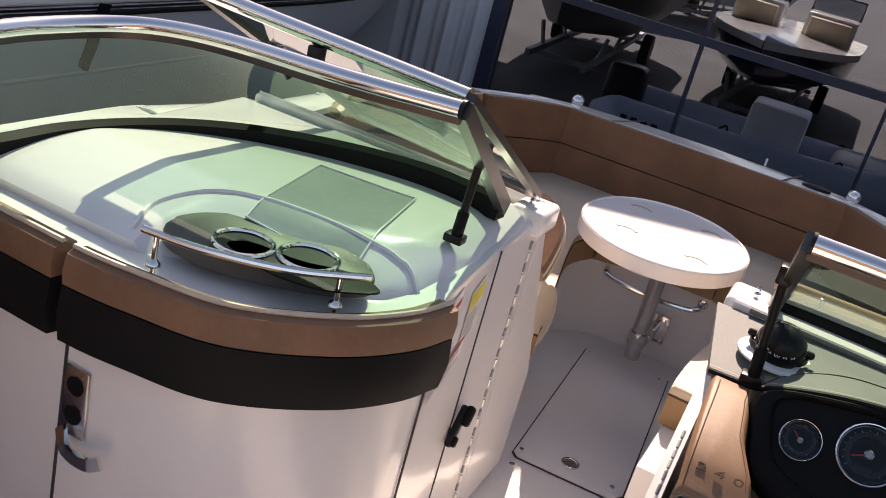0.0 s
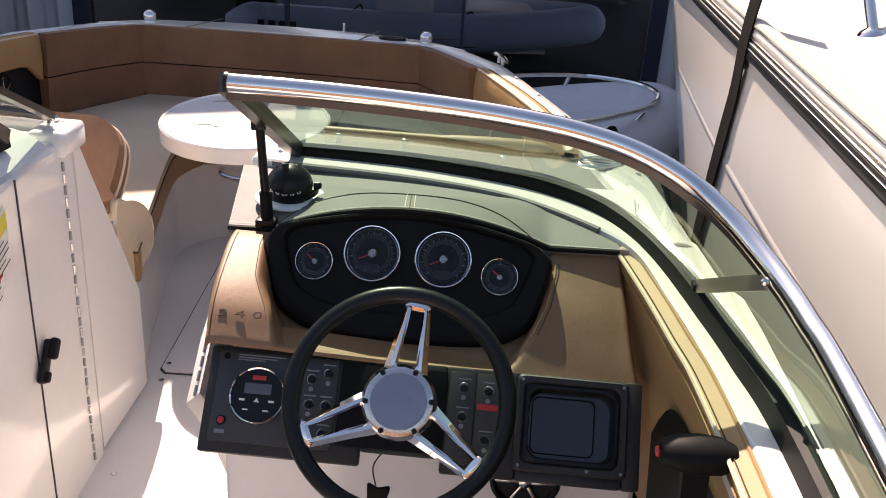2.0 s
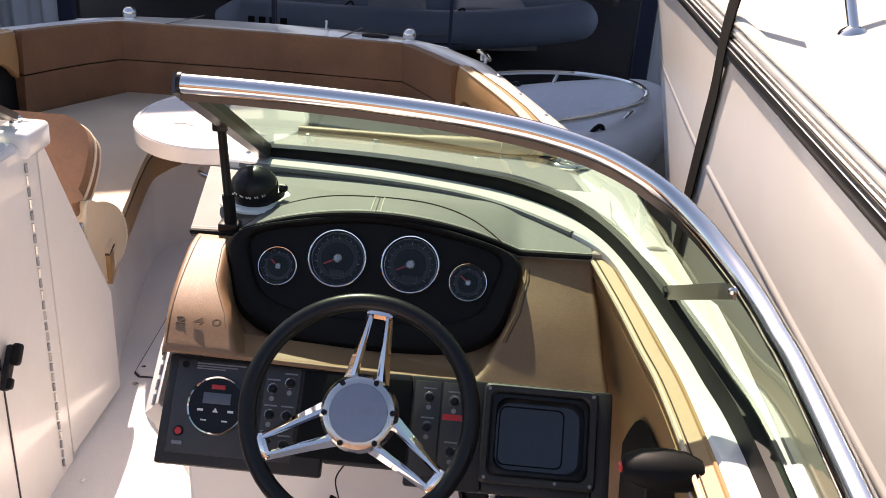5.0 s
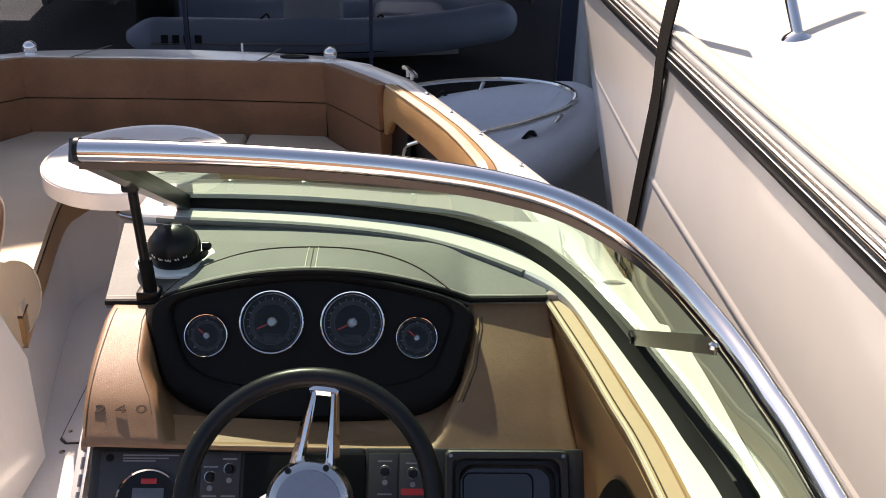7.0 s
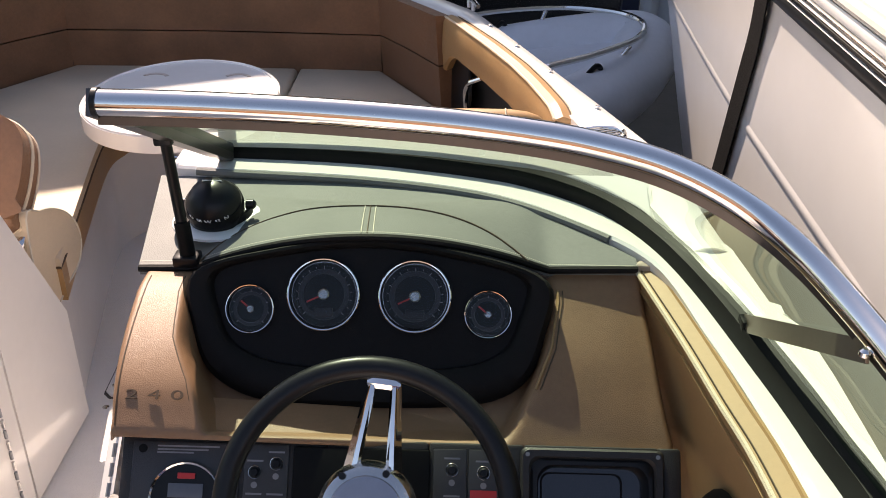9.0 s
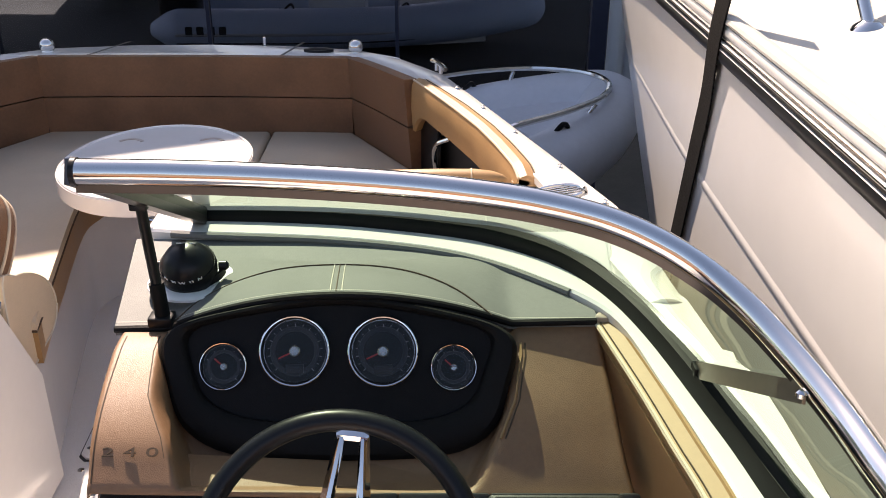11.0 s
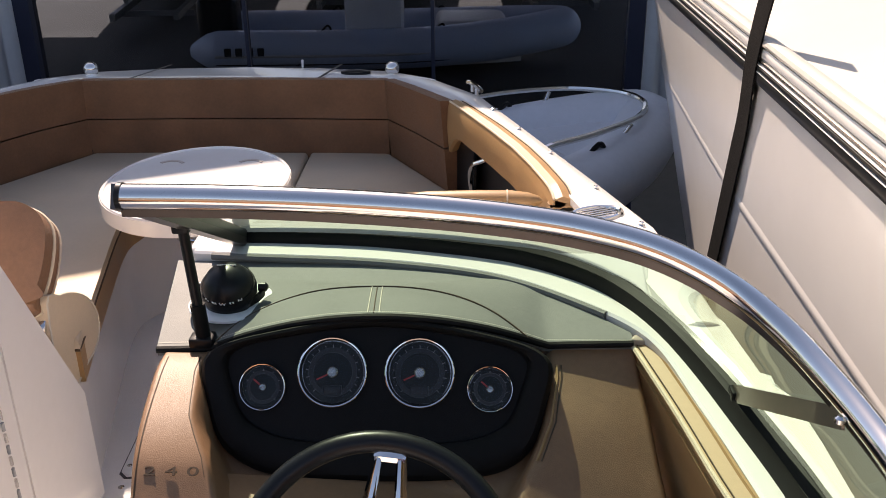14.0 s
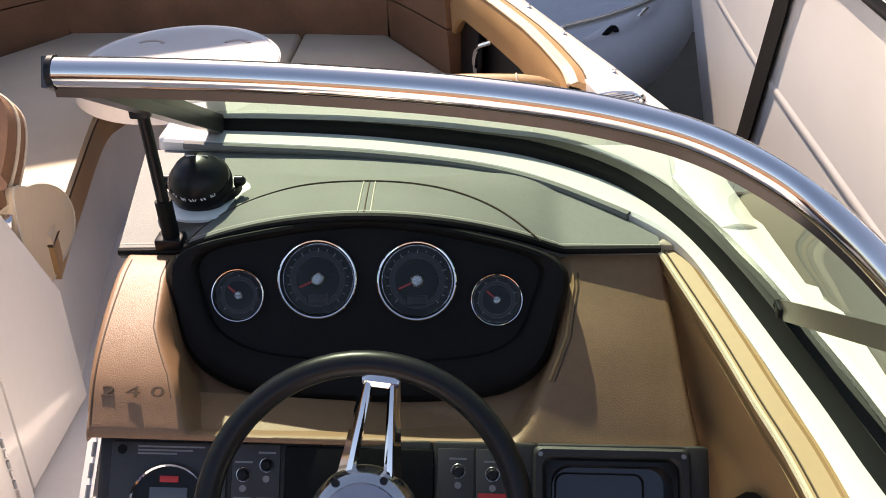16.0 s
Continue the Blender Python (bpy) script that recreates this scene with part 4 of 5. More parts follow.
horn = thing("horn_button", "small red button below the stereo", "button")
part("cap", place(lathe([(0.006, 0.004), (0.006, 0.007), (0.001, 0.008)], 16), LP @ Matrix.Translation((-0.347, -0.037, 0))), RED, horn)
part("rim", place(tube([(0.0075 * math.cos(a * math.pi / 10) - 0.347, 0.0075 * math.sin(a * math.pi / 10) - 0.037, 0.005) for a in range(20)], 0.0014, 5, True), LP), BLACK, horn)
for k, (w, y) in enumerate(((0.085, 0.080), (0.07, 0.0755), (0.05, 0.0715))):
    part("legend_bar", place(box((-0.332, y - 0.0011, 0.004), (-0.332 + w, y + 0.0011, 0.0046)), LP), TICK, sw, "pale legend bar", smooth=False)
part("hole", place(lathe([(0.006, 0.004), (0.006, 0.0048), (0.001, 0.0048)], 14), LP @ Matrix.Translation((-0.352, 0.076, 0))), RUBBER, sw, "small round port")
part("horn_symbol", place(box((-0.356, -0.060, 0.004), (-0.338, -0.053, 0.0046), 0.001), LP), TICK, sw, "pale horn symbol", smooth=False)
part("column_plate", place(box((-0.145, -0.062, 0.0), (0.042, 0.084, 0.005), 0.003), LP), RUBBER, sw, "plain black column plate")

# chart screen in its recess
scr = thing("chart_display", "glossy dark chart display in a black recess", "display")
VM = LP @ Matrix.Translation((0.262, 0.008, 0.0))


def rounded(w, h_, r, z, n=6):
    """A rectangle of half sizes w and h_ with rounded corners, at height z."""
    out = []
    for cx, cy, a0 in ((w - r, h_ - r, 0), (-w + r, h_ - r, 90), (-w + r, -h_ + r, 180), (w - r, -h_ + r, 270)):
        out += [(cx + r * math.cos(radians(a0 + 90 * i / n)), cy + r * math.sin(radians(a0 + 90 * i / n)), z) for i in range(n + 1)]
    return out


part("frame", place(loft([rounded(0.097, 0.083, 0.008, 0.0), rounded(0.097, 0.083, 0.008, 0.007), rounded(0.094, 0.080, 0.010, 0.011), rounded(0.086, 0.072, 0.014, 0.011), rounded(0.083, 0.069, 0.016, 0.007)], caps=False), VM), FASCIA, scr, "raised black frame")
part("inner_bevel", place(loft([rounded(0.083, 0.069, 0.016, 0.007), rounded(0.080, 0.066, 0.018, 0.010), rounded(0.075, 0.061, 0.022, 0.010), rounded(0.073, 0.058, 0.024, 0.003), rounded(0.071, 0.056, 0.024, -0.024)], caps=False), VM), BLACK, scr, "rounded recess edge")
GLOSSY = mat("glossy_black_screen", (0.012, 0.013, 0.018), 0.09, coat=0.5, vary=0.1)
part("screen", place(slab([(x, y) for x, y, _ in rounded(0.0715, 0.0565, 0.024, 0)], -0.028, -0.022), VM), GLOSSY, scr, "glossy black screen")
part("screen_edge", place(loft([rounded(0.056, 0.050, 0.012, -0.021), rounded(0.056, 0.050, 0.012, -0.0185), rounded(0.054, 0.048, 0.012, -0.0185), rounded(0.054, 0.048, 0.012, -0.021)], caps=False), VM @ Matrix.Translation((-0.012, 0.0, 0))), SATIN, scr)
for sx, sy in ((-0.088, 0.074), (0.088, 0.074), (-0.088, -0.074), (0.088, -0.074), (0.03, -0.0745)):
    part("screw", place(lathe([(0.003, 0.010), (0.003, 0.0128), (0.001, 0.0128)], 10), VM @ Matrix.Translation((sx, sy, 0))), GALV, scr, "small screw")

# key with float, speaker below, number badge
key = thing("key_float", "black foam key float hanging on a cord", "key float")
part("float", place(slab([(p.x, p.y) for p in smooth_line([(-0.02, 0.03, 0), (0.0, 0.025, 0), (0.02, 0.03, 0), (0.016, 0.0, 0), (0.022, -0.03, 0), (0.0, -0.026, 0), (-0.022, -0.032, 0), (-0.015, 0.0, 0)], 4, True)], -0.006, 0.006, 0.003), pose(0.79, 1.50, 0.56, 80, 10, 5)), BLACKV, key)
part("cord", tube(smooth_line([(0.79, 1.505, 0.588), (0.782, 1.52, 0.62), (0.80, 1.54, 0.645)], 6), 0.0014, 5), BLACK, key)
part("switch_body", rod((0.80, 1.54, 0.645), (0.80, 1.55, 0.66), 0.011), SATIN, key)


def speaker(m, r, name="speaker"):
    s = thing(name, "round black loudspeaker with silver spokes", "loudspeaker", "loudspeakers")
    part("rim", place(lathe([(r, 0), (r, 0.008), (r * 0.9, 0.012), (r * 0.82, 0.006), (r * 0.82, 0)], 36), m), SATIN, s)
    part("cone", place(lathe([(r * 0.82, 0.003), (r * 0.5, -0.004), (r * 0.3, 0.004), (0.001, 0.008)], 32), m), BLACK, s)
    for k in range(6):
        part("grille_spoke", place(box((r * 0.12, -0.004, 0.008), (r * 0.86, 0.004, 0.012), 0.002), m @ Matrix.Rotation(k * math.pi / 3, 4, "Z")), ALU, s, "silver grille spoke")
    part("hub", place(lathe([(r * 0.17, 0.008), (r * 0.17, 0.014), (r * 0.1, 0.017), (0.001, 0.017)], 20), m), ALU, s)


speaker(pose(1.06, 1.655, 0.52, 90), 0.068)

badge = thing("number_badge", "dark raised number badge on tan vinyl", "badge")
q = Matrix.Translation((0.523, 1.624, 0.8422)) @ pose(0, 0, 0, 35.5)
for i, ch in enumerate("240"):
    writing(ch, 0.030, q @ Matrix.Translation((-0.031 + 0.031 * i, 0.0, 0.0)) @ Matrix.Diagonal((1.25, 0.62, 1, 1)), PIPING, badge, "digit", 0.001)

# throttle
th = thing("throttle_control", "black side-mount throttle lever with grip", "throttle")
part("lever", sweep(smooth_line([(1.287, 1.29, 0.62), (1.272, 1.275, 0.74), (1.256, 1.252, 0.885)], 6), [(-0.018, -0.01), (0.018, -0.01), (0.018, 0.01), (-0.018, 0.01)], up=(0, 1, 0)), SATIN, th)
part("grip", place(loft([[(x, r * math.cos(a * math.pi / 10), r * 0.8 * math.sin(a * math.pi / 10)) for a in range(20)] for x, r in ((-0.054, 0.004), (-0.051, 0.019), (-0.03, 0.029), (0.0, 0.033), (0.03, 0.030), (0.05, 0.02), (0.056, 0.004))]), pose(1.256, 1.25, 0.902)), RUBBER, th, "rounded black grip")
part("trim_button", place(box((-0.006, -0.007, 0), (0.004, 0.007, 0.006), 0.002), pose(1.204, 1.25, 0.902, 0, -90)), RED, th, "red trim button")
part("base_plate", box((1.285, 1.22, 0.52), (1.297, 1.38, 0.74), 0.004), SATIN, th)

# tan side panel beside the helm
side = thing("helm_side_panel", "tan vinyl side panel with cream welts", "side panel")
inner_l = smooth_line([(1.205, 1.870, 0), (1.237, 1.69, 0), (1.258, 1.55, 0), (1.276, 1.43, 0), (1.292, 1.2, 0), (1.30, 0.9, 0), (1.302, 0.2, 0)], 6)
part("face", loft([[p + Vector((0, 0, 0.908)) for p in inner_l], [p + Vector((0.02, 0, 0.83)) for p in inner_l], [p + Vector((0.035, 0, 0.50)) for p in inner_l]], closed=False, caps=False), TAN_SMOOTH, side)
part("ledge", loft([[p + Vector((0.0, 0, 0.910)) for p in inner_l], [p + Vector((0.033, 0, 0.916)) for p in inner_l], [p + Vector((0.033, 0, 0.89)) for p in inner_l], [p + Vector((0.0, 0, 0.89)) for p in inner_l]], closed=False, caps=False), TAN_SMOOTH, side, "tan top roll")
for dx, mt in ((0.0, CREAM), (0.008, PIPING), (0.033, TAN_SMOOTH)):
    part("welt", tube([p + Vector((dx, 0, 0.912 + 0.1 * dx)) for p in inner_l], 0.0012 if mt is PIPING else 0.0038, 6), mt, side, "cream welt")
# No opening is cut; a black sheet on the face paints the pocket's shade.
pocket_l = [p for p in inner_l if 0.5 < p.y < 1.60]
part("pocket", loft([[p + Vector((0.0155, 0, 0.80 - 0.12 * max(0.0, (p.y - 1.50) / 0.10) ** 2)) for p in pocket_l], [p + Vector((0.0315, 0, 0.50)) for p in pocket_l]], closed=False, caps=False), RUBBER, side, "black sheet painting the dark inside of an open pocket")

# Beige tone for the shadow along the table's cup recesses.
RECESS_SHADE = mat("beige_recess_shade", (0.42, 0.36, 0.31), 0.5, vary=0.05)

# ---- bow: table, handle, side pads, backrests ----
table = thing("bow_table", "round white removable table on an aluminium leg", "table")
TC = Vector((0.085, 3.312, 0.0))
rim_t = [(0.289 * math.cos(a * math.pi / 32), 0.338 * math.sin(a * math.pi / 32)) for a in range(64)]
part("tabletop", place(slab(rim_t, 0.612, 0.66, 0.012, 3), Matrix.Translation(TC)), GEL, table)
part("raised_edge", place(tube([(x * 0.975, y * 0.975, 0.66) for x, y in rim_t], 0.006, 8, True), Matrix.Translation(TC)), GEL, table)
# Recesses aren't cut; raised beige arcs paint their shadowed edges.
for cx, cy in ((-0.11, -0.13), (0.14, -0.17), (0.13, 0.16), (-0.13, 0.15)):
    arc2 = [(TC.x + cx + 0.04 * math.cos(a), TC.y + cy + 0.04 * math.sin(a), 0.661) for a in [math.pi * (0.15 + 0.7 * k / 12) for k in range(13)]]
    part("cup_shadow_arc", sweep(arc2, [(-0.006, -0.002), (0.006, -0.002), (0.006, 0.0012), (-0.006, 0.0012)]), RECESS_SHADE, table, "beige arc painting a cup recess's shadow")
part("leg", rod((0.085, 3.60, 0.05), (0.085, 3.55, 0.61), 0.030, 24), ALU, table, "brushed aluminium leg")
part("leg_plate", box((0.0, 3.42, 0.598), (0.17, 3.68, 0.612), 0.004), ALU, table, "aluminium mounting plate")
mount = thing("leg_mount", "steel bracket holding the table leg", "bracket")
part("plate", box((0.10, 3.745, 0.08), (0.165, 3.765, 0.20), 0.004), STEEL, mount)
part("arm", box((0.085, 3.60, 0.12), (0.13, 3.75, 0.16), 0.006), ALU, mount)
part("collar", place(lathe([(0.036, 0.0), (0.038, 0.005), (0.038, 0.05), (0.036, 0.055)], 24), pose(0.085, 3.59, 0.11)), ALU, mount)
for dz in (0.095, 0.185):
    part("bolt", place(lathe([(0.006, 0), (0.006, 0.004), (0.002, 0.006)], 10), pose(0.15, 3.745, dz, 90)), STEEL, mount)
grab = thing("grab_handle", "polished steel grab handle on the seat front", "handle")
part("bar", tube(smooth_line([(-0.14, 3.76, 0.30), (-0.135, 3.71, 0.295), (-0.08, 3.695, 0.283), (0.06, 3.69, 0.275), (0.20, 3.695, 0.283), (0.25, 3.71, 0.295), (0.255, 3.76, 0.30)], 6), 0.0105, 10), STEEL, grab)
for x in (-0.14, 0.255):
    part("flange", place(lathe([(0.02, 0), (0.02, 0.004), (0.012, 0.008)], 16), pose(x, 3.765, 0.30, 90)), STEEL, grab)

hatch = thing("floor_hatch", "white floor hatch with round pull ring", "hatch")
hp = [(-0.05, 2.70), (-0.092, 3.60), (-0.07, 3.64), (0.22, 3.655), (0.25, 3.63), (0.315, 2.74), (0.29, 2.695), (-0.03, 2.68)]
part("seam", slab(hp, 0.001, 0.003), INK, hatch, "dark gap round the hatch", smooth=False)
cx, cy = 0.115, 3.17
part("panel", slab([(cx + (x - cx) * 0.972, cy + (y - cy) * 0.986) for x, y in hp], 0.002, 0.010, 0.003), NONSKID, hatch)
part("pull_ring", place(tube([(0.026 * math.cos(a * math.pi / 12), 0.026 * math.sin(a * math.pi / 12), 0.012) for a in range(24)], 0.003, 6, True), Matrix.Translation((0.123, 2.775, 0))), STEEL, hatch, "steel pull ring")
part("pull_plate", place(lathe([(0.03, 0.0102), (0.03, 0.012), (0.001, 0.012)], 24), Matrix.Translation((0.123, 2.775, 0))), ALU, hatch, "steel pull plate")
for x, y in ((-0.029, 2.729), (-0.07, 3.58), (0.215, 3.60), (0.27, 2.76)):
    part("screw", place(lathe([(0.007, 0.01), (0.007, 0.0118), (0.001, 0.0125)], 10), Matrix.Translation((x, y, 0))), STEEL, hatch)
for x, y in ((-0.026, 2.644), (0.005, 2.181)):
    s = thing("floor_screw", "small steel screw cover in the floor", "screw", "floor screws")
    part("head", place(lathe([(0.009, 0), (0.009, 0.002), (0.001, 0.003)], 12), Matrix.Translation((x, y, 0))), STEEL, s)
step = thing("helm_floor_pad", "raised rounded floor moulding under the helm", "floor moulding")
part("moulding", slab(flat([(0.36, 1.3), (0.30, 1.7), (0.22, 2.1), (0.24, 2.35), (0.33, 2.46), (0.46, 2.48)]) + [(0.46, 1.3)], 0.0, 0.022, 0.008), NONSKID, step)


def side_pad(s):
    """Aft part of the bow coaming: padded panel over a dark speaker pocket."""
    IN = STAR_IN if s > 0 else PORT_IN
    c = thing("coaming_panel", "smooth tan coaming panel with cream welts over a pocket", "coaming panel", "coaming panels")
    ys = [3.755 - 1.075 * i / 40 for i in range(41)]
    INW = [(2.68, 1.141), (2.81, 1.12), (2.944, 1.096), (3.121, 1.057), (3.339, 0.995), (3.633, 0.904), (3.755, 0.862)]
    face, ledge, w1, w2 = [], [], [], []
    for y in ys:
        shift = 0.0 if s > 0 else lerp(PSHIFT, y)
        x = lerp(INW, y) - shift
        top = SHEER(y) + 0.008
        u = (3.755 - y) / 1.075
        top -= 0.016 * max(0.0, (u - 0.93) / 0.07) ** 2
        bot = top - 0.115 - 0.07 * max(0.0, 1 - u / 0.10) ** 2 + 0.09 * max(0.0, (u - 0.82) / 0.18) ** 2
        wd = lerp([(2.68, 0.045), (3.0, 0.047), (3.4, 0.052), (3.755, 0.045)], y)
        face.append([(s * (x + 0.002), y, top - 0.001), (s * (x - 0.005), y, top - 0.02), (s * (x - 0.008), y, (top + bot) / 2), (s * (x - 0.002), y, bot + 0.006), (s * (x + 0.008), y, bot), (s * (x + 0.03), y, bot + 0.01), (s * (x + 0.03), y, top - 0.008)])
        ledge.append([(s * (x + 0.004), y, top - 0.004), (s * (x + 0.006), y, top + 0.002), (s * (x + wd * 0.5), y, top + 0.009), (s * (x + wd), y, top + 0.002), (s * (x + wd), y, top - 0.02), (s * (x + 0.004), y, top - 0.02)])
        w1.append((s * (x + 0.002), y, top + 0.002))
        w2.append((s * (x + wd), y, top + 0.003))
    part("face_panel", loft(face), TAN_SMOOTH, c)
    part("top_roll", loft(ledge), TAN_SMOOTH, c, "tan top roll")
    part("welt", tube(w1, 0.0035, 6), CREAM, c, "cream welt")
    part("welt", tube([(a + s * 0.004, b, e) for a, b, e in w2], 0.003, 6), CREAM, c, "cream outer welt")
    part("welt", tube(w2, 0.002, 6), PIPING, c, "dark outer seam")
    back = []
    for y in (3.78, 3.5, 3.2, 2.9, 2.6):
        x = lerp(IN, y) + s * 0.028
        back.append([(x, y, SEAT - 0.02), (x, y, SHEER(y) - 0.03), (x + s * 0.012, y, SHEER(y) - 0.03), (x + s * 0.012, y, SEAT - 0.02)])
    part("pocket_back", loft(back), BLACK, c, "black sheet at the back of the pocket")
    yaw = 90 if s > 0 else -90
    speaker(Matrix.Translation((lerp(IN, 3.56) + s * 0.024, 3.56, 0.60)) @ pose(0, 0, 0, 0, -s * 90, 0) @ pose(0, 0, 0, 0, 0, 0), 0.075)
    h = thing("pocket_handle", "curved polished grab bar in the pocket", "handle", "pocket handles")
    y0 = 3.46
    x0 = lerp(IN, y0) - s * 0.0
    part("bar", tube(smooth_line([(x0 + s * 0.03, y0 + 0.03, 0.50), (x0 - s * 0.02, y0 + 0.02, 0.56), (x0 - s * 0.025, y0 - 0.02, 0.66), (x0 + s * 0.02, y0 - 0.06, 0.70)], 6), 0.008, 8), STEEL, h)


side_pad(1)
side_pad(-1)

# forward-facing backrests against the bulkheads
def lounge_back(x_in, x_out, name, lift=0.0):
    c = thing(name, "tan lounge backrest with cream piping beside the bulkhead", "backrest", "lounge backrests")
    n = Vector((0, -0.75, 0.66))
    up = Vector((0, 0.66, 0.75))
    s = 1 if x_out > x_in else -1
    L = abs(x_out - x_in)
    o = Vector((x_in, 2.545, 0.58 + lift))
    outl2 = smooth_line([(0.05, 0.0, 0), (0.01, 0.06, 0), (0.0, 0.16, 0), (0.015, 0.24, 0), (0.07, 0.285, 0), (0.16, 0.292, 0), (L - 0.16, 0.292, 0), (L - 0.06, 0.280, 0), (L, 0.25, 0), (L, 0.10, 0), (L, 0.0, 0), (L * 0.6, -0.01, 0)], 5, True)
    m = Matrix.Translation(o) @ Matrix((Vector((s, 0, 0)), up, n)).transposed().to_4x4()
    part("shell", place(slab([(p.x, p.y) for p in outl2], -0.04, 0.0, 0.006), m), TAN, c, "tan vinyl shell")
    part("front_pad", place(slab([(p.x, p.y) for p in outl2], 0.0002, 0.05, 0.022, 3), m), TAN, c, "padded tan front")
    part("welt", place(tube([(p.x, p.y, 0.0) for p in outl2], 0.006, 6, True), m), CREAM, c, "cream piping")
    part("welt", place(tube([(p.x, p.y, -0.038) for p in outl2], 0.004, 6, True), m), CREAM, c, "cream piping")
    part("hinge", place(box((0.0, -0.06, -0.03), (0.05, 0.01, -0.01), 0.003), m), STEEL, c, "steel hinge plate")
    return c


lounge_back(-0.095, -0.80, "lounge_backrest")
lb = lounge_back(0.47, 1.06, "lounge_backrest", 0.0)
roll = [(0.80, 0.020), (0.84, 0.024), (0.95, 0.027), (1.04, 0.027), (1.08, 0.022), (1.105, 0.013), (1.115, 0.004)]
part("top_roll", loft([[(x, 2.675 + r * math.cos(a * math.pi / 8), 0.846 + 0.9 * r * math.sin(a * math.pi / 8)) for a in range(16)] for x, r in [(0.48, 0.02)] + roll]), TAN_SMOOTH, lb, "rounded tan top roll")
part("roll_welt", tube([(1.03, 2.675 + 0.0275 * math.cos(a * math.pi / 8), 0.846 + 0.025 * math.sin(a * math.pi / 8)) for a in range(16)], 0.002, 6, True), CREAM, lb, "cream welt")
for s, x in ((1, -0.10),):
    n2 = thing("cushion_nose", "cream rolled cushion end beside the console", "cushion", "bow cushion ends")
    prof2 = [(2.56, 0.615), (2.63, 0.605), (2.70, 0.578), (2.77, 0.532), (2.815, 0.478), (2.825, 0.42), (2.79, 0.375), (2.70, 0.357), (2.56, 0.35)]
    pr2 = smooth_line([(0, y, z) for y, z in prof2], 4, True)
    part("roll", loft([[(x - s * d, p.y, p.z) for p in pr2] for d in (-0.012, 0.10)]), CREAM, n2, angle=60)
    part("welt", tube([(x + s * 0.013, p.y, p.z) for p in pr2], 0.0025, 5, True), STITCH, n2, "pale stitching")

# chrome tops at the bow corners, cleats, screws, horns
for x, y in ((-0.615, 4.33), (0.617, 4.33)):
    b = thing("bow_light", "round polished steel cap on the bow corner", "deck light", "bow caps")
    z = SHEER(y) - 0.006
    part("base", place(lathe([(0.026, 0), (0.024, 0.01), (0.016, 0.014)], 24), Matrix.Translation((x, y, z + 0.005))), STEEL, b)
    bm = bmesh.new()
    bmesh.ops.create_uvsphere(bm, u_segments=24, v_segments=14, radius=0.029)
    part("ball", place(bm, Matrix.Translation((x, y, z + 0.032))), STEEL, b, "polished ball top")
for x, y in ((0.95, 3.90),):
    c = thing("deck_cleat", "polished steel horn cleat on the gunwale", "cleat", "cleats")
    z = SHEER(y) + 0.01
    m = Matrix.Translation((x, y, z)) @ pose(0, 0, 0, 0, 0, 20 if x > 0 else -20)
    part("horns", place(tube(smooth_line([(0, -0.07, 0.024), (0, -0.03, 0.03), (0, 0.03, 0.03), (0, 0.07, 0.024)], 5), 0.008, 8), m), STEEL, c)
    for dy in (-0.022, 0.022):
        part("post", place(rod((0, dy, 0), (0, dy, 0.03), 0.007), m), STEEL, c)
for t_in, t_out, s in ((STAR_IN, STAR_OUT, 1), (PORT_IN, PORT_OUT, -1)):
    for y in (3.62, 3.34, 3.05, 2.72, 2.45):
        k = thing("gunwale_stud", "small steel snap stud on the gunwale", "stud", "snap studs")
        x = lerp(t_out, y) - s * 0.028
        part("head", place(lathe([(0.008, 0), (0.008, 0.004), (0.005, 0.008), (0.006, 0.012), (0.001, 0.014)], 12), Matrix.Translation((x, y, SHEER(y) + 0.004))), STEEL, k)
for x, y in ((1.222, 2.51), (-0.93, 2.30)):
    e = thing("horn_grille", "oval chrome horn grille on the deck", "horn", "horn grilles")
    ov = [(0.062 * math.cos(a * math.pi / 16), 0.036 * math.sin(a * math.pi / 16)) for a in range(32)]
    m = Matrix.Translation((x, y, SHEER(y) + 0.008)) @ pose(0, 0, 0, 0, 0, 25 if x > 0 else -25)
    part("rim", place(tube([(a, b, 0.006) for a, b in ov], 0.006, 8, True), m), STEEL, e)
    part("plate", place(slab(ov, 0.0, 0.005), m), SATIN, e)
    for k in (-2, -1, 0, 1, 2):
        w = 0.05 * (1 - (k / 3.2) ** 2) ** 0.5
        part("bar", place(box((-w, k * 0.011 - 0.003, 0.004), (w, k * 0.011 + 0.003, 0.010), 0.002), m), STEEL, e)
for x0, x1 in ((-0.42, -0.34), (0.33, 0.41)):
    s = thing("deck_seam", "narrow seam in the white bow deck", "deck seam", "deck seams")
    part("groove", slab([(x0, 4.215), (x0 + 0.012, 4.215), (x1 * 0.95 + 0.012, 4.44), (x1 * 0.95, 4.44)], SHEER(4.2) + 0.0075, SHEER(4.2) + 0.0085), INK, s, smooth=False)
nl = thing("bow_pin", "small steel pin on the bow deck", "deck pin")
part("pin", place(lathe([(0.012, 0), (0.012, 0.004), (0.005, 0.006), (0.005, 0.03), (0.007, 0.036), (0.001, 0.04)], 12), Matrix.Translation((0.24, 4.41, SHEER(4.3) + 0.004))), STEEL, nl)
dc = thing("anchor_eye", "flat black oval fitting on the bow deck", "deck fitting")
part("oval", place(slab([(0.06 * math.cos(a * math.pi / 12), 0.028 * math.sin(a * math.pi / 12)) for a in range(24)], 0, 0.01, 0.003), Matrix.Translation((0.47, 4.32, SHEER(4.3) + 0.006))), BLACK, dc)

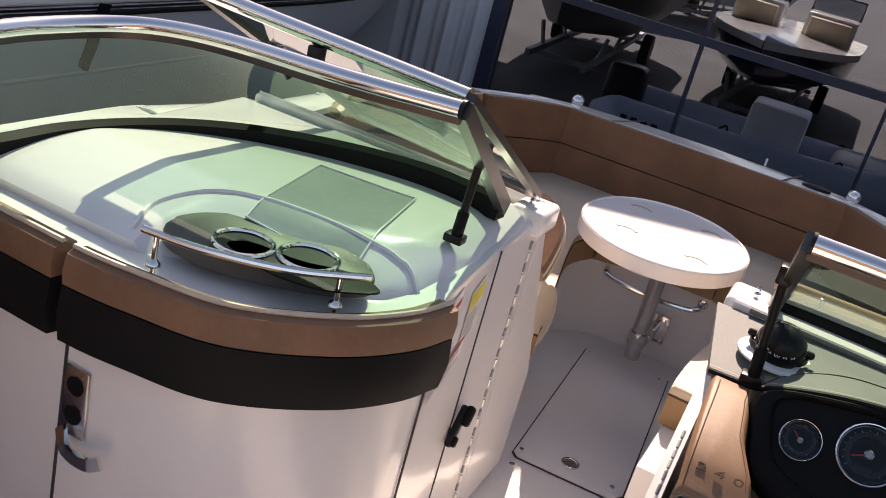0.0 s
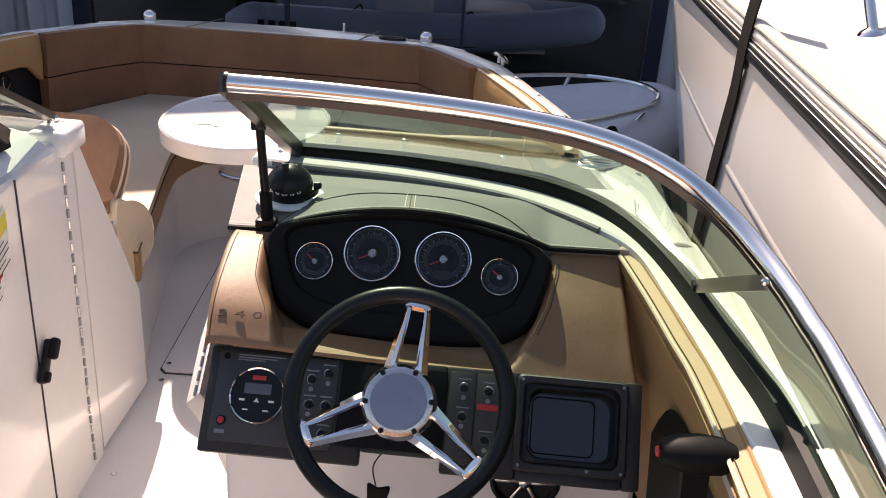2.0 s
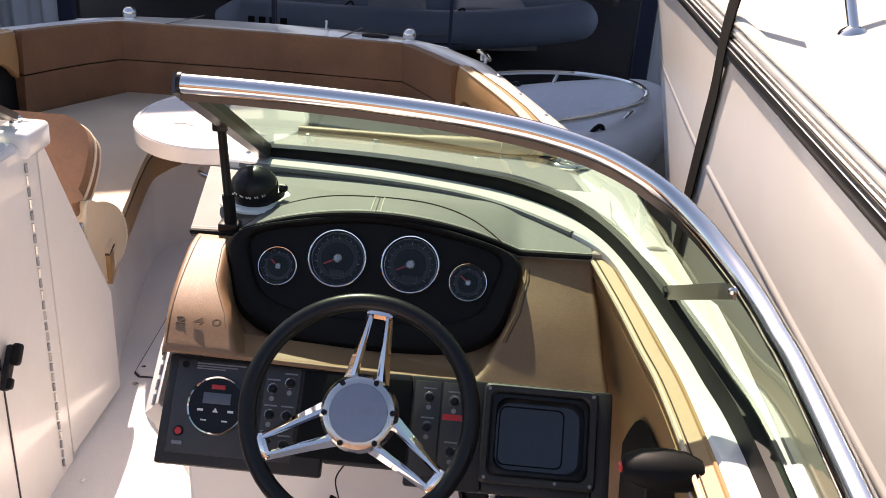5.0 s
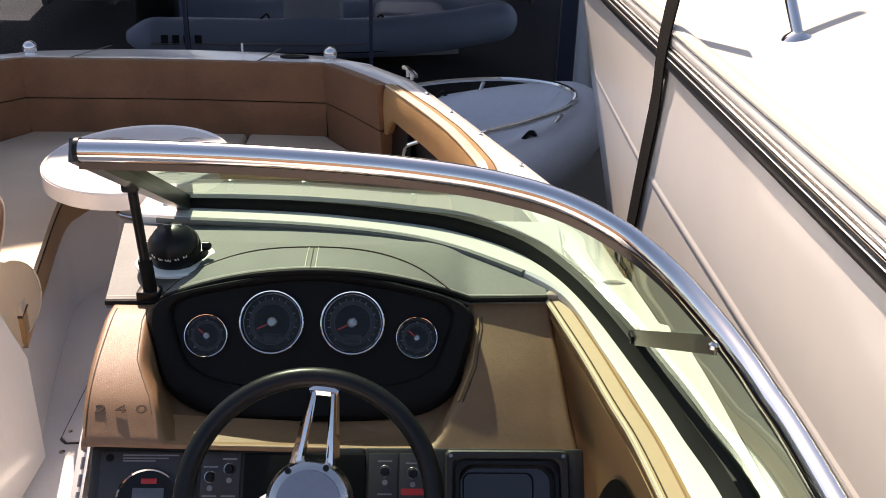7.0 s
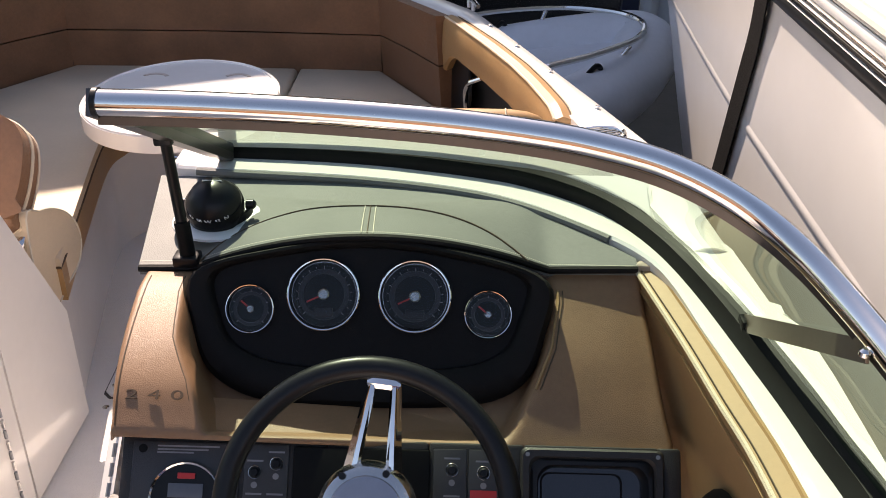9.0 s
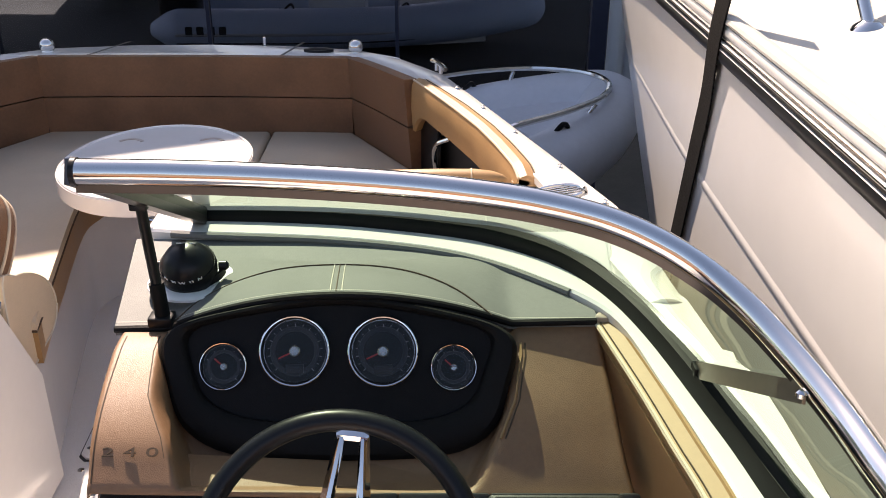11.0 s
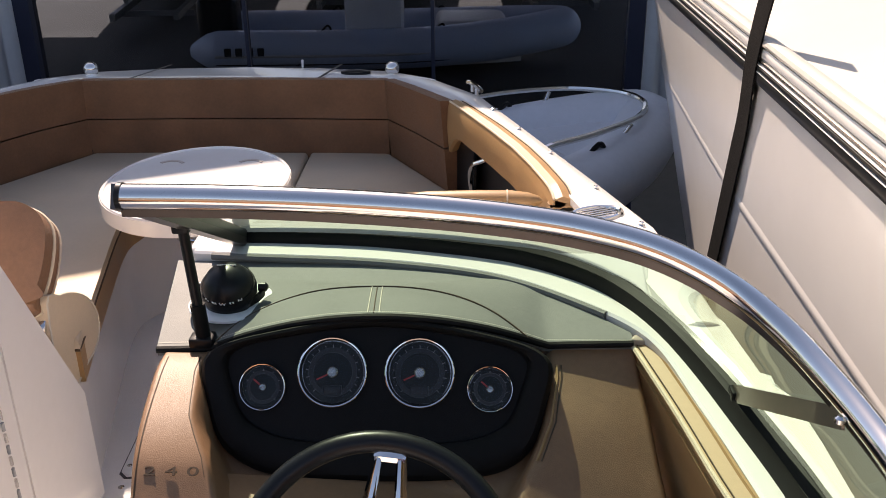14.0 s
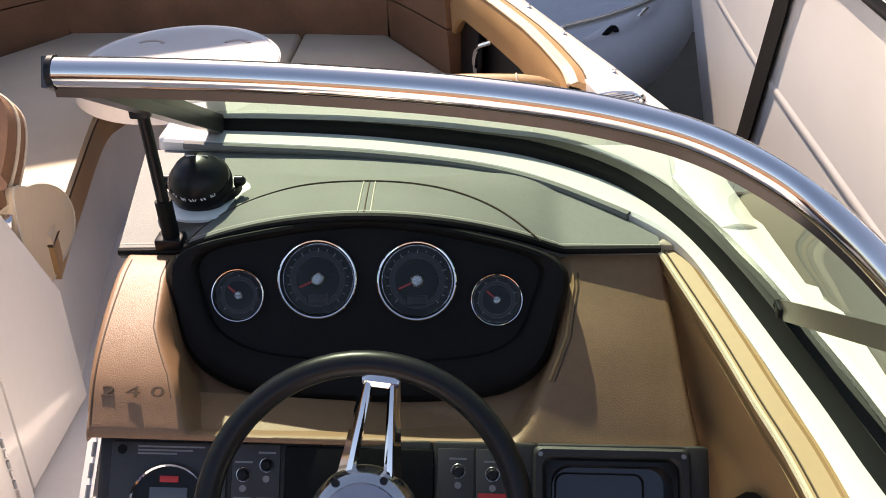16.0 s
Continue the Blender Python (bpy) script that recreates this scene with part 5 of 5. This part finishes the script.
# ---- port console: seams, hinge, labels, handle, latch ----
XS = lambda y: lerp([(1.66, -0.03), (1.92, -0.043), (2.26, -0.055)], y)
sd = thing("head_door", "flush white head compartment door in the console", "door")
part("gap", sweep([(XS(1.97) + 0.001, 1.962, 0.02), (XS(1.97) + 0.001, 1.962, 0.92)], [(-0.002, -0.002), (0.002, -0.002), (0.002, 0.002), (-0.002, 0.002)], up=(0, 1, 0)), INK, sd, "dark door gap")
part("gap", sweep([(XS(1.66) + 0.003, 1.675, 0.02), (XS(1.66) + 0.003, 1.675, 0.73)], [(-0.002, -0.002), (0.002, -0.002), (0.002, 0.002), (-0.002, 0.002)], up=(0, 1, 0)), INK, sd, "dark door gap")
hg = thing("piano_hinge", "long steel piano hinge on white gelcoat", "hinge")
for k in range(30):
    z = 0.03 + k * 0.0295
    part("knuckle", rod((XS(2.2) + 0.003, 2.197, z), (XS(2.2) + 0.003, 2.197, z + 0.021), 0.0038, 8), ALU if k % 2 else GALV, hg)
hd = thing("door_handle", "black paddle door handle", "door handle")
m = Matrix.Translation((XS(1.97) + 0.004, 1.972, 0.475)) @ pose(0, 0, 0, -36, 0, 0)
part("paddle", place(box((0.0, -0.013, -0.052), (0.018, 0.013, 0.052), 0.007, 3), m), BLACK, hd)
part("grip", place(box((0.014, -0.016, 0.006), (0.034, 0.012, 0.056), 0.008, 3), m), RUBBER, hd)
part("pivot", place(box((0.012, -0.011, -0.048), (0.026, 0.011, -0.022), 0.006, 3), m), RUBBER, hd)


def label_on_side(y0, y1, z0, z1, head, tilt, lines, name, label):
    c = thing(name, label, "label", "warning labels")
    x = max(XS(y0), XS(y1)) + 0.0025
    def quad(ya, yb, za, zb, d):
        bm = bmesh.new()
        bm.faces.new([bm.verts.new((XS(yy) + 0.0022 + d, yy, zz - tilt * (yy - y0))) for yy, zz in ((ya, za), (yb, za), (yb, zb), (ya, zb))])
        return bm
    part("sheet", quad(y0, y1, z0, z1, 0), PAPER, c, smooth=False)
    h = z1 - z0
    for a, b, mt in head:
        part("colour_band", quad(y0 + 0.002, y1 - 0.002, z0 + h * a, z0 + h * b, 0.0006), mt, c, smooth=False)
    for i in range(lines):
        zz = z0 + h * (0.06 + 0.86 * i / lines)
        if all(not (a - 0.03 < (zz - z0) / h < b) for a, b, _ in head):
            part("text_bar", quad(y0 + 0.006, y0 + (y1 - y0) * (0.9 - 0.25 * (i % 3 == 1)), zz, zz + 0.0035, 0.0006), INK, c, "plain bar of small print", smooth=False)


ORANGE = mat("orange_label", (0.55, 0.24, 0.06), 0.45, vary=0.05)
label_on_side(1.70, 1.765, 0.70, 0.885, ((0.80, 0.88, RED), (0.58, 0.66, ORANGE), (0.05, 0.16, YELLOW)), -0.3, 14, "warning_label", "white warning label with red and yellow bands")
label_on_side(1.83, 1.905, 0.74, 0.865, ((0.62, 0.92, YELLOW),), -0.3, 8, "capacity_label", "white capacity label with a yellow band")
label_on_side(1.70, 1.86, 0.655, 0.705, ((0.78, 0.98, RED),), -0.35, 4, "warning_label", "white notice with a red band")

lt = thing("gate_latch", "chrome gate latch on the console face", "latch")
part("plate", box((-0.53, 1.268, 0.56), (-0.475, 1.276, 0.70), 0.004), ALU, lt)
for z in (0.665, 0.605):
    part("hole", place(lathe([(0.02, 0), (0.02, 0.002), (0.001, 0.002)], 8), pose(-0.502, 1.268, z, 90)), RUBBER, lt, "dark latch opening")
part("lever", sweep(smooth_line([(-0.52, 1.262, 0.575), (-0.49, 1.245, 0.55), (-0.44, 1.24, 0.548), (-0.41, 1.245, 0.562)], 6), [(-0.012, -0.004), (0.012, -0.004), (0.012, 0.004), (-0.012, 0.004)], up=(0, -1, 0)), STEEL, lt, "curved chrome lever")
part("seam", sweep([(-0.535, 1.2735, 0.0), (-0.535, 1.2735, 0.75)], [(-0.0025, -0.002), (0.0025, -0.002), (0.0025, 0.002), (-0.0025, 0.002)], up=(0, 1, 0)), INK, lt, "dark panel gap")
# Reflection in the windshield, laid on the console top as a grey pane.
hc = thing("console_reflection", "grey pane painting a windshield reflection over the console top", "hatch")
REFLECTION = mat("reflection_grey", (0.36, 0.38, 0.365), 0.12, coat=0.6, vary=0.08, scale=5)


def on_top(x, y):
    front = lerp([(-1.2, 1.36), (-0.52, 1.36), (-0.3, 1.40), (-0.16, 1.50), (-0.08, 1.62), (-0.05, 1.75)], x)
    return ptop((x + 0.95) / 0.90, max(0, min(1, (y - front) / (2.16 - front))))[2]


corner = [Vector((-0.470, 1.89, 0)), Vector((-0.246, 1.92, 0)), Vector((-0.178, 1.55, 0)), Vector((-0.408, 1.55, 0))]
def hs(u, v):
    p = corner[3].lerp(corner[2], u).lerp(corner[0].lerp(corner[1], u), v)
    return (p.x, p.y, on_top(p.x, p.y) + 0.003)
part("pane", sheet(hs, 12, 12, 0.002), REFLECTION, hc)
part("frame", tube([Vector(hs(u, v)) + Vector((0, 0, 0.001)) for u, v in [(k / 8, 0) for k in range(9)] + [(1, k / 8) for k in range(1, 9)] + [(1 - k / 8, 1) for k in range(1, 9)] + [(0, 1 - k / 8) for k in range(1, 8)]], 0.0025, 6, True), GEL, hc, "thin white edge of the painted reflection")
gv = thing("console_groove", "curved moulded groove in the console top", "moulding")
gl_ = smooth_line([(-0.52, 1.38, 0), (-0.545, 1.47, 0), (-0.50, 1.575, 0), (-0.40, 1.625, 0), (-0.25, 1.645, 0), (-0.12, 1.655, 0), (-0.075, 1.64, 0)], 8)
part("ridge", tube([(p.x, p.y, on_top(p.x, p.y) + 0.001) for p in gl_], 0.006, 6), GEL, gv)

# ---- neighbours' fittings ----
for y in (2.30, 4.05, 0.3):
    s = thing("rail_stanchion", "polished steel rail stanchion on the next boat", "stanchion", "stanchions")
    x = 1.745
    part("foot", place(lathe([(0.035, 0), (0.03, 0.01), (0.016, 0.02)], 18), Matrix.Translation((x, y, 1.285))), STEEL, s)
    part("post", rod((x, y, 1.29), (x - 0.02, y + 0.62, 1.86), 0.0125), STEEL, s)
st = thing("webbing_strap", "black webbing strap over the next boat's side", "strap")
sp = [Vector((1.5575, 2.487, 1.50)), Vector((1.548, 2.545, 1.34)), Vector((1.543, 2.578, 1.21)), Vector((1.551, 2.615, 1.068)), Vector((1.554, 2.655, 0.959)), Vector((1.559, 2.705, 0.844)), Vector((1.572, 2.795, 0.679)), Vector((1.598, 2.936, 0.483)), Vector((1.64, 3.12, 0.25))]
part("band", sweep(smooth_line(sp, 6), [(-0.04, -0.002), (0.04, -0.002), (0.04, 0.002), (-0.04, 0.002)], up=(1, 0, 0.05)), STRAP, st)
st2 = thing("webbing_strap", "dark webbing strap down the port neighbour's side", "strap")
part("band", sweep([Vector((-2.17, 3.03, 0.80)), Vector((-2.185, 3.02, 0.72)), Vector((-2.2, 3.0, 0.6)), Vector((-2.3, 2.95, 0.2))], [(-0.03, -0.002), (0.03, -0.002), (0.03, 0.002), (-0.03, 0.002)], up=(1, 0, 0.2)), STRAP, st2)


# ---- inflatables ----
def rib(name, label, m, length, width, r, rail, fabric):
    c = thing(name, label, "inflatable boat", "inflatables")
    w = width / 2 - r
    line = smooth_line([(-w, 0, 0), (-w, length * 0.35, 0), (-w * 0.95, length * 0.60, 0.02), (-w * 0.66, length * 0.80, 0.07), (-w * 0.24, length * 0.95, 0.12), (0, length * 0.985, 0.13), (w * 0.24, length * 0.95, 0.12), (w * 0.66, length * 0.80, 0.07), (w * 0.95, length * 0.60, 0.02), (w, length * 0.35, 0), (w, 0, 0)], 7)
    part("tube", place(tube(line, r, 20), m), fabric, c)
    part("rub_strip", place(tube([p + Vector(((1 if p.x > 0 else -1) * r * 0.96 * abs(p.x) / (w + 1e-6), r * 0.96 * (p.y / length) ** 6, -0.02)) for p in line], 0.02, 6), m), NBGREY, c, "grey rubbing strip")
    for sx in (-1, 1):
        part("tube_cone", place(loft([[(sx * w + k * math.cos(a * math.pi / 10), y, k * math.sin(a * math.pi / 10)) for a in range(20)] for y, k in ((0.0, r), (-0.12, r * 0.86), (-0.26, r * 0.5), (-0.32, r * 0.32))]), m), fabric, c)
    part("seam_strip", place(tube([p + Vector((p.x / (w + 1e-6) * r * 0.90, r * 0.9 * (p.y / length) ** 6, -r * 0.52)) for p in line], 0.008, 6), m), INK, c, "dark lower seam")
    part("floor", place(slab([(-w, 0.05), (w, 0.05), (w, length * 0.6), (w * 0.6, length * 0.86), (-w * 0.6, length * 0.86), (-w, length * 0.6)], -r * 0.9, -r * 0.2), m), GEL, c, "white moulded floor")
    hullr = []
    for k in range(9):
        y = length * 0.95 * k / 8
        f = (1 - (k / 8) ** 3)
        hullr.append([(-w * f - 0.02, y, -r * 0.4 + 0.1 * (k / 8) ** 2), (0, y, -r * 0.4 - 0.38 * f), (w * f + 0.02, y, -r * 0.4 + 0.1 * (k / 8) ** 2)])
    part("hull", place(loft(hullr, closed=True), m), GEL, c, "white rigid hull")
    if rail:
        rl = smooth_line([(-w - 0.02, length * 0.40, r * 0.8), (-w, length * 0.45, r + 0.07), (-w * 0.97, length * 0.62, r + 0.095), (-w * 0.72, length * 0.82, r + 0.10), (-w * 0.25, length * 0.93, r + 0.10), (w * 0.25, length * 0.93, r + 0.10), (w * 0.72, length * 0.82, r + 0.10), (w * 0.97, length * 0.62, r + 0.095), (w, length * 0.45, r + 0.07), (w + 0.02, length * 0.40, r * 0.8)], 6)
        part("bow_rail", place(tube([p + Vector((0, 0, 0.02)) for p in rl], 0.017, 8), m), STEEL, c, "polished bow rail")
        for x, y, z in ((-w * 0.80, 0.78, r + 0.10), (w * 0.80, 0.78, r + 0.10), (w * 0.25, 0.93, r + 0.10), (-w * 0.25, 0.93, r + 0.10)):
            part("rail_post", place(rod((x * 0.9, length * y - 0.09, r - 0.03), (x, length * y, z), 0.012), m), STEEL, c)
            part("post_foot", place(lathe([(0.04, 0), (0.035, 0.012), (0.012, 0.016)], 14), m @ Matrix.Translation((x * 0.9, length * y - 0.09, r - 0.03))), GALV, c)
        part("bow_step", place(sheet(lambda u, v: ((u - 0.5) * 2 * w * (0.9 - 0.35 * v), length * (0.62 + 0.30 * v), r * 0.55 + 0.05 * v + 0.03 * math.sin(math.pi * u)), 12, 8, 0.03), m), HYPALON, c, "padded bow cover")
    for x, y in ((-w, 0.3), (w, 0.3), (-w * 0.93, 0.62), (w * 0.93, 0.62)):
        part("carry_handle", place(tube(smooth_line([(x, length * y - 0.09, r), (x, length * y - 0.05, r - 0.03), (x, length * y + 0.05, r + 0.05), (x, length * y + 0.09, r)], 5), 0.014, 6), m), BLACK, c, "black carry handle")
    return c


rib("inflatable_dinghy", "pale grey inflatable with steel bow rail moored ahead", Matrix.Translation((0.30, 4.86, -0.04)) @ pose(0, 0, 0, 0, 0, -59), 1.90, 1.30, 0.185, True, HYPALON)
far_m = Matrix.Translation((-2.15, 12.5, -0.82)) @ pose(0, 0, 0, 0, 0, -88)
fr_ = rib("inflatable_dinghy", "pale blue-grey inflatable parked in the shade", far_m, 4.25, 1.8, 0.24, False, BLUEFABRIC)
for k in range(4):
    part("letter_bar", place(box((0.893, 0.12 + k * 0.13, -0.03), (0.908, 0.20 + k * 0.13, 0.08)), far_m), INK, fr_, "dark lettering bar", smooth=False)
part("console", place(box((-0.35, 1.5, -0.2), (0.35, 2.2, 0.62), 0.05), far_m), WHITE, fr_, "white steering console")
part("seat", place(box((-0.45, 2.6, -0.2), (0.45, 3.5, 0.28), 0.1, 3), far_m), HYPALON, fr_, "covered seat")
part("motor", place(box((-0.22, -0.35, -0.5), (0.22, 0.15, 0.55), 0.1, 3), far_m), BLACK, fr_, "black outboard motor")


# ---- boats parked behind the tinted front ----
def parked(name, label, m, L, W, H, hull_mt, deck_mt, trailer=True, seats=False):
    c = thing(name, label, "boat", "parked boats")
    rings = []
    for k in range(15):
        u = k / 14
        w = W / 2 * (1 - max(0, (u - 0.45) / 0.55) ** 2.3) + 0.01
        y = L * u
        rings.append([(-w, y, H + 0.12 * u), (-w * 0.93, y, H * 0.5 + 0.1 * u), (-w * 0.55, y, 0.12 + 0.3 * u ** 3), (0, y, 0.5 * u ** 4), (w * 0.55, y, 0.12 + 0.3 * u ** 3), (w * 0.93, y, H * 0.5 + 0.1 * u), (w, y, H + 0.12 * u)])
    part("hull", place(loft(rings), m), hull_mt, c)
    dk = [[(r[0][0] * 1.01, r[0][1], r[0][2] - 0.1), (r[0][0] * 1.01, r[0][1], r[0][2] + 0.02), (0, r[0][1], r[0][2] + 0.10), (r[6][0] * 1.01, r[6][1], r[6][2] + 0.02), (r[6][0] * 1.01, r[6][1], r[6][2] - 0.1)] for r in rings]
    part("deck", place(loft(dk), m), deck_mt, c, "moulded deck")
    if seats:
        for s in (-1, 1):
            part("console", place(box((s * 0.62 - 0.42, L * 0.42, H), (s * 0.62 + 0.42, L * 0.52, H + 0.55), 0.05), m), GEL, c, "white console")
            part("lounge_pad", place(box((s * 0.62 - 0.34, L * 0.52, H + 0.14), (s * 0.62 + 0.34, L * 0.55, H + 0.48), 0.03), m), CREAM, c, "tan lounge pad")
            part("screen", place(box((s * 0.62 - 0.42, L * 0.44, H + 0.56), (s * 0.62 + 0.42, L * 0.446, H + 0.86)), m), TINT, c, "tinted windscreen", smooth=False)
            part("screen_frame", place(tube([(s * 0.62 - 0.42, L * 0.443, H + 0.55), (s * 0.62 - 0.42, L * 0.443, H + 0.87), (s * 0.62 + 0.42, L * 0.443, H + 0.87), (s * 0.62 + 0.42, L * 0.443, H + 0.55)], 0.02, 6), m), FRAME, c, "dark screen frame")
    if trailer:
        for s in (-1, 1):
            part("trailer_beam", place(box((s * 0.45 - 0.04, -0.2, -0.25), (s * 0.45 + 0.04, L * 0.9, -0.15)), m), GALV, c, "galvanised trailer beam", smooth=False)
            part("wheel", place(lathe([(0.1, -0.09), (0.28, -0.09), (0.30, -0.05), (0.30, 0.05), (0.28, 0.09), (0.1, 0.09)], 24), m @ pose(s * 0.85, L * 0.3, -0.2, 0, 90)), RUBBER, c, "black trailer wheel")
            for y in (0.15, 0.5, 0.75):
                part("cradle_post", place(rod((s * 0.45, L * y, -0.2), (s * 0.55, L * y, 0.2), 0.035, 8), m), GALV, c)
        for y in (0.1, 0.45, 0.8):
            part("cross_bar", place(box((-0.6, L * y - 0.03, -0.3), (0.6, L * y + 0.03, -0.22)), m), GALV, c, smooth=False)
    return c


GZ = GROUND + 0.5
parked("parked_bowrider", "white and navy bowrider parked on a trailer", Matrix.Translation((-1.05, 21.4, -0.75)) @ pose(0, 0, 0, 0, 0, 180), 6.4, 2.5, 0.85, NAVY, GEL, True, True)
parked("parked_motorboat", "dark-hulled motorboat on a galvanised trailer", Matrix.Translation((-4.4, 20.0, GZ)) @ pose(0, 0, 0, 0, 0, 186), 6.5, 2.4, 1.3, DARKHULL, NBGREY)
parked("parked_cruiser", "grey cruiser hull parked behind the glazing", Matrix.Translation((2.1, 20.5, GZ)) @ pose(0, 0, 0, 0, 0, 182), 6.2, 2.6, 1.5, DARKHULL, NBGREY)
parked("parked_cruiser", "white cruiser parked in the sunny yard", Matrix.Translation((-3.5, 33, GZ)) @ pose(0, 0, 0, 0, 0, 160), 8.5, 3.0, 2.0, GEL, GEL)
parked("parked_cruiser", "white cruiser parked in the sunny yard", Matrix.Translation((3.0, 34, GZ)) @ pose(0, 0, 0, 0, 0, 190), 8.5, 3.0, 1.9, GEL, GEL)
parked("parked_cruiser", "white cruiser parked in the sunny yard", Matrix.Translation((-9.5, 30, GZ)) @ pose(0, 0, 0, 0, 0, 170), 8.0, 3.0, 1.9, GEL, GEL)
parked("parked_cruiser", "white cruiser parked in the sunny yard", Matrix.Translation((9.5, 31, GZ)) @ pose(0, 0, 0, 0, 0, 185), 8.0, 3.0, 1.9, GEL, GEL)
part("transom_bar", box((-2.05, 6.96, 0.855), (1.97, 7.035, 0.915)), POST, front, "dark cross bar", smooth=False)
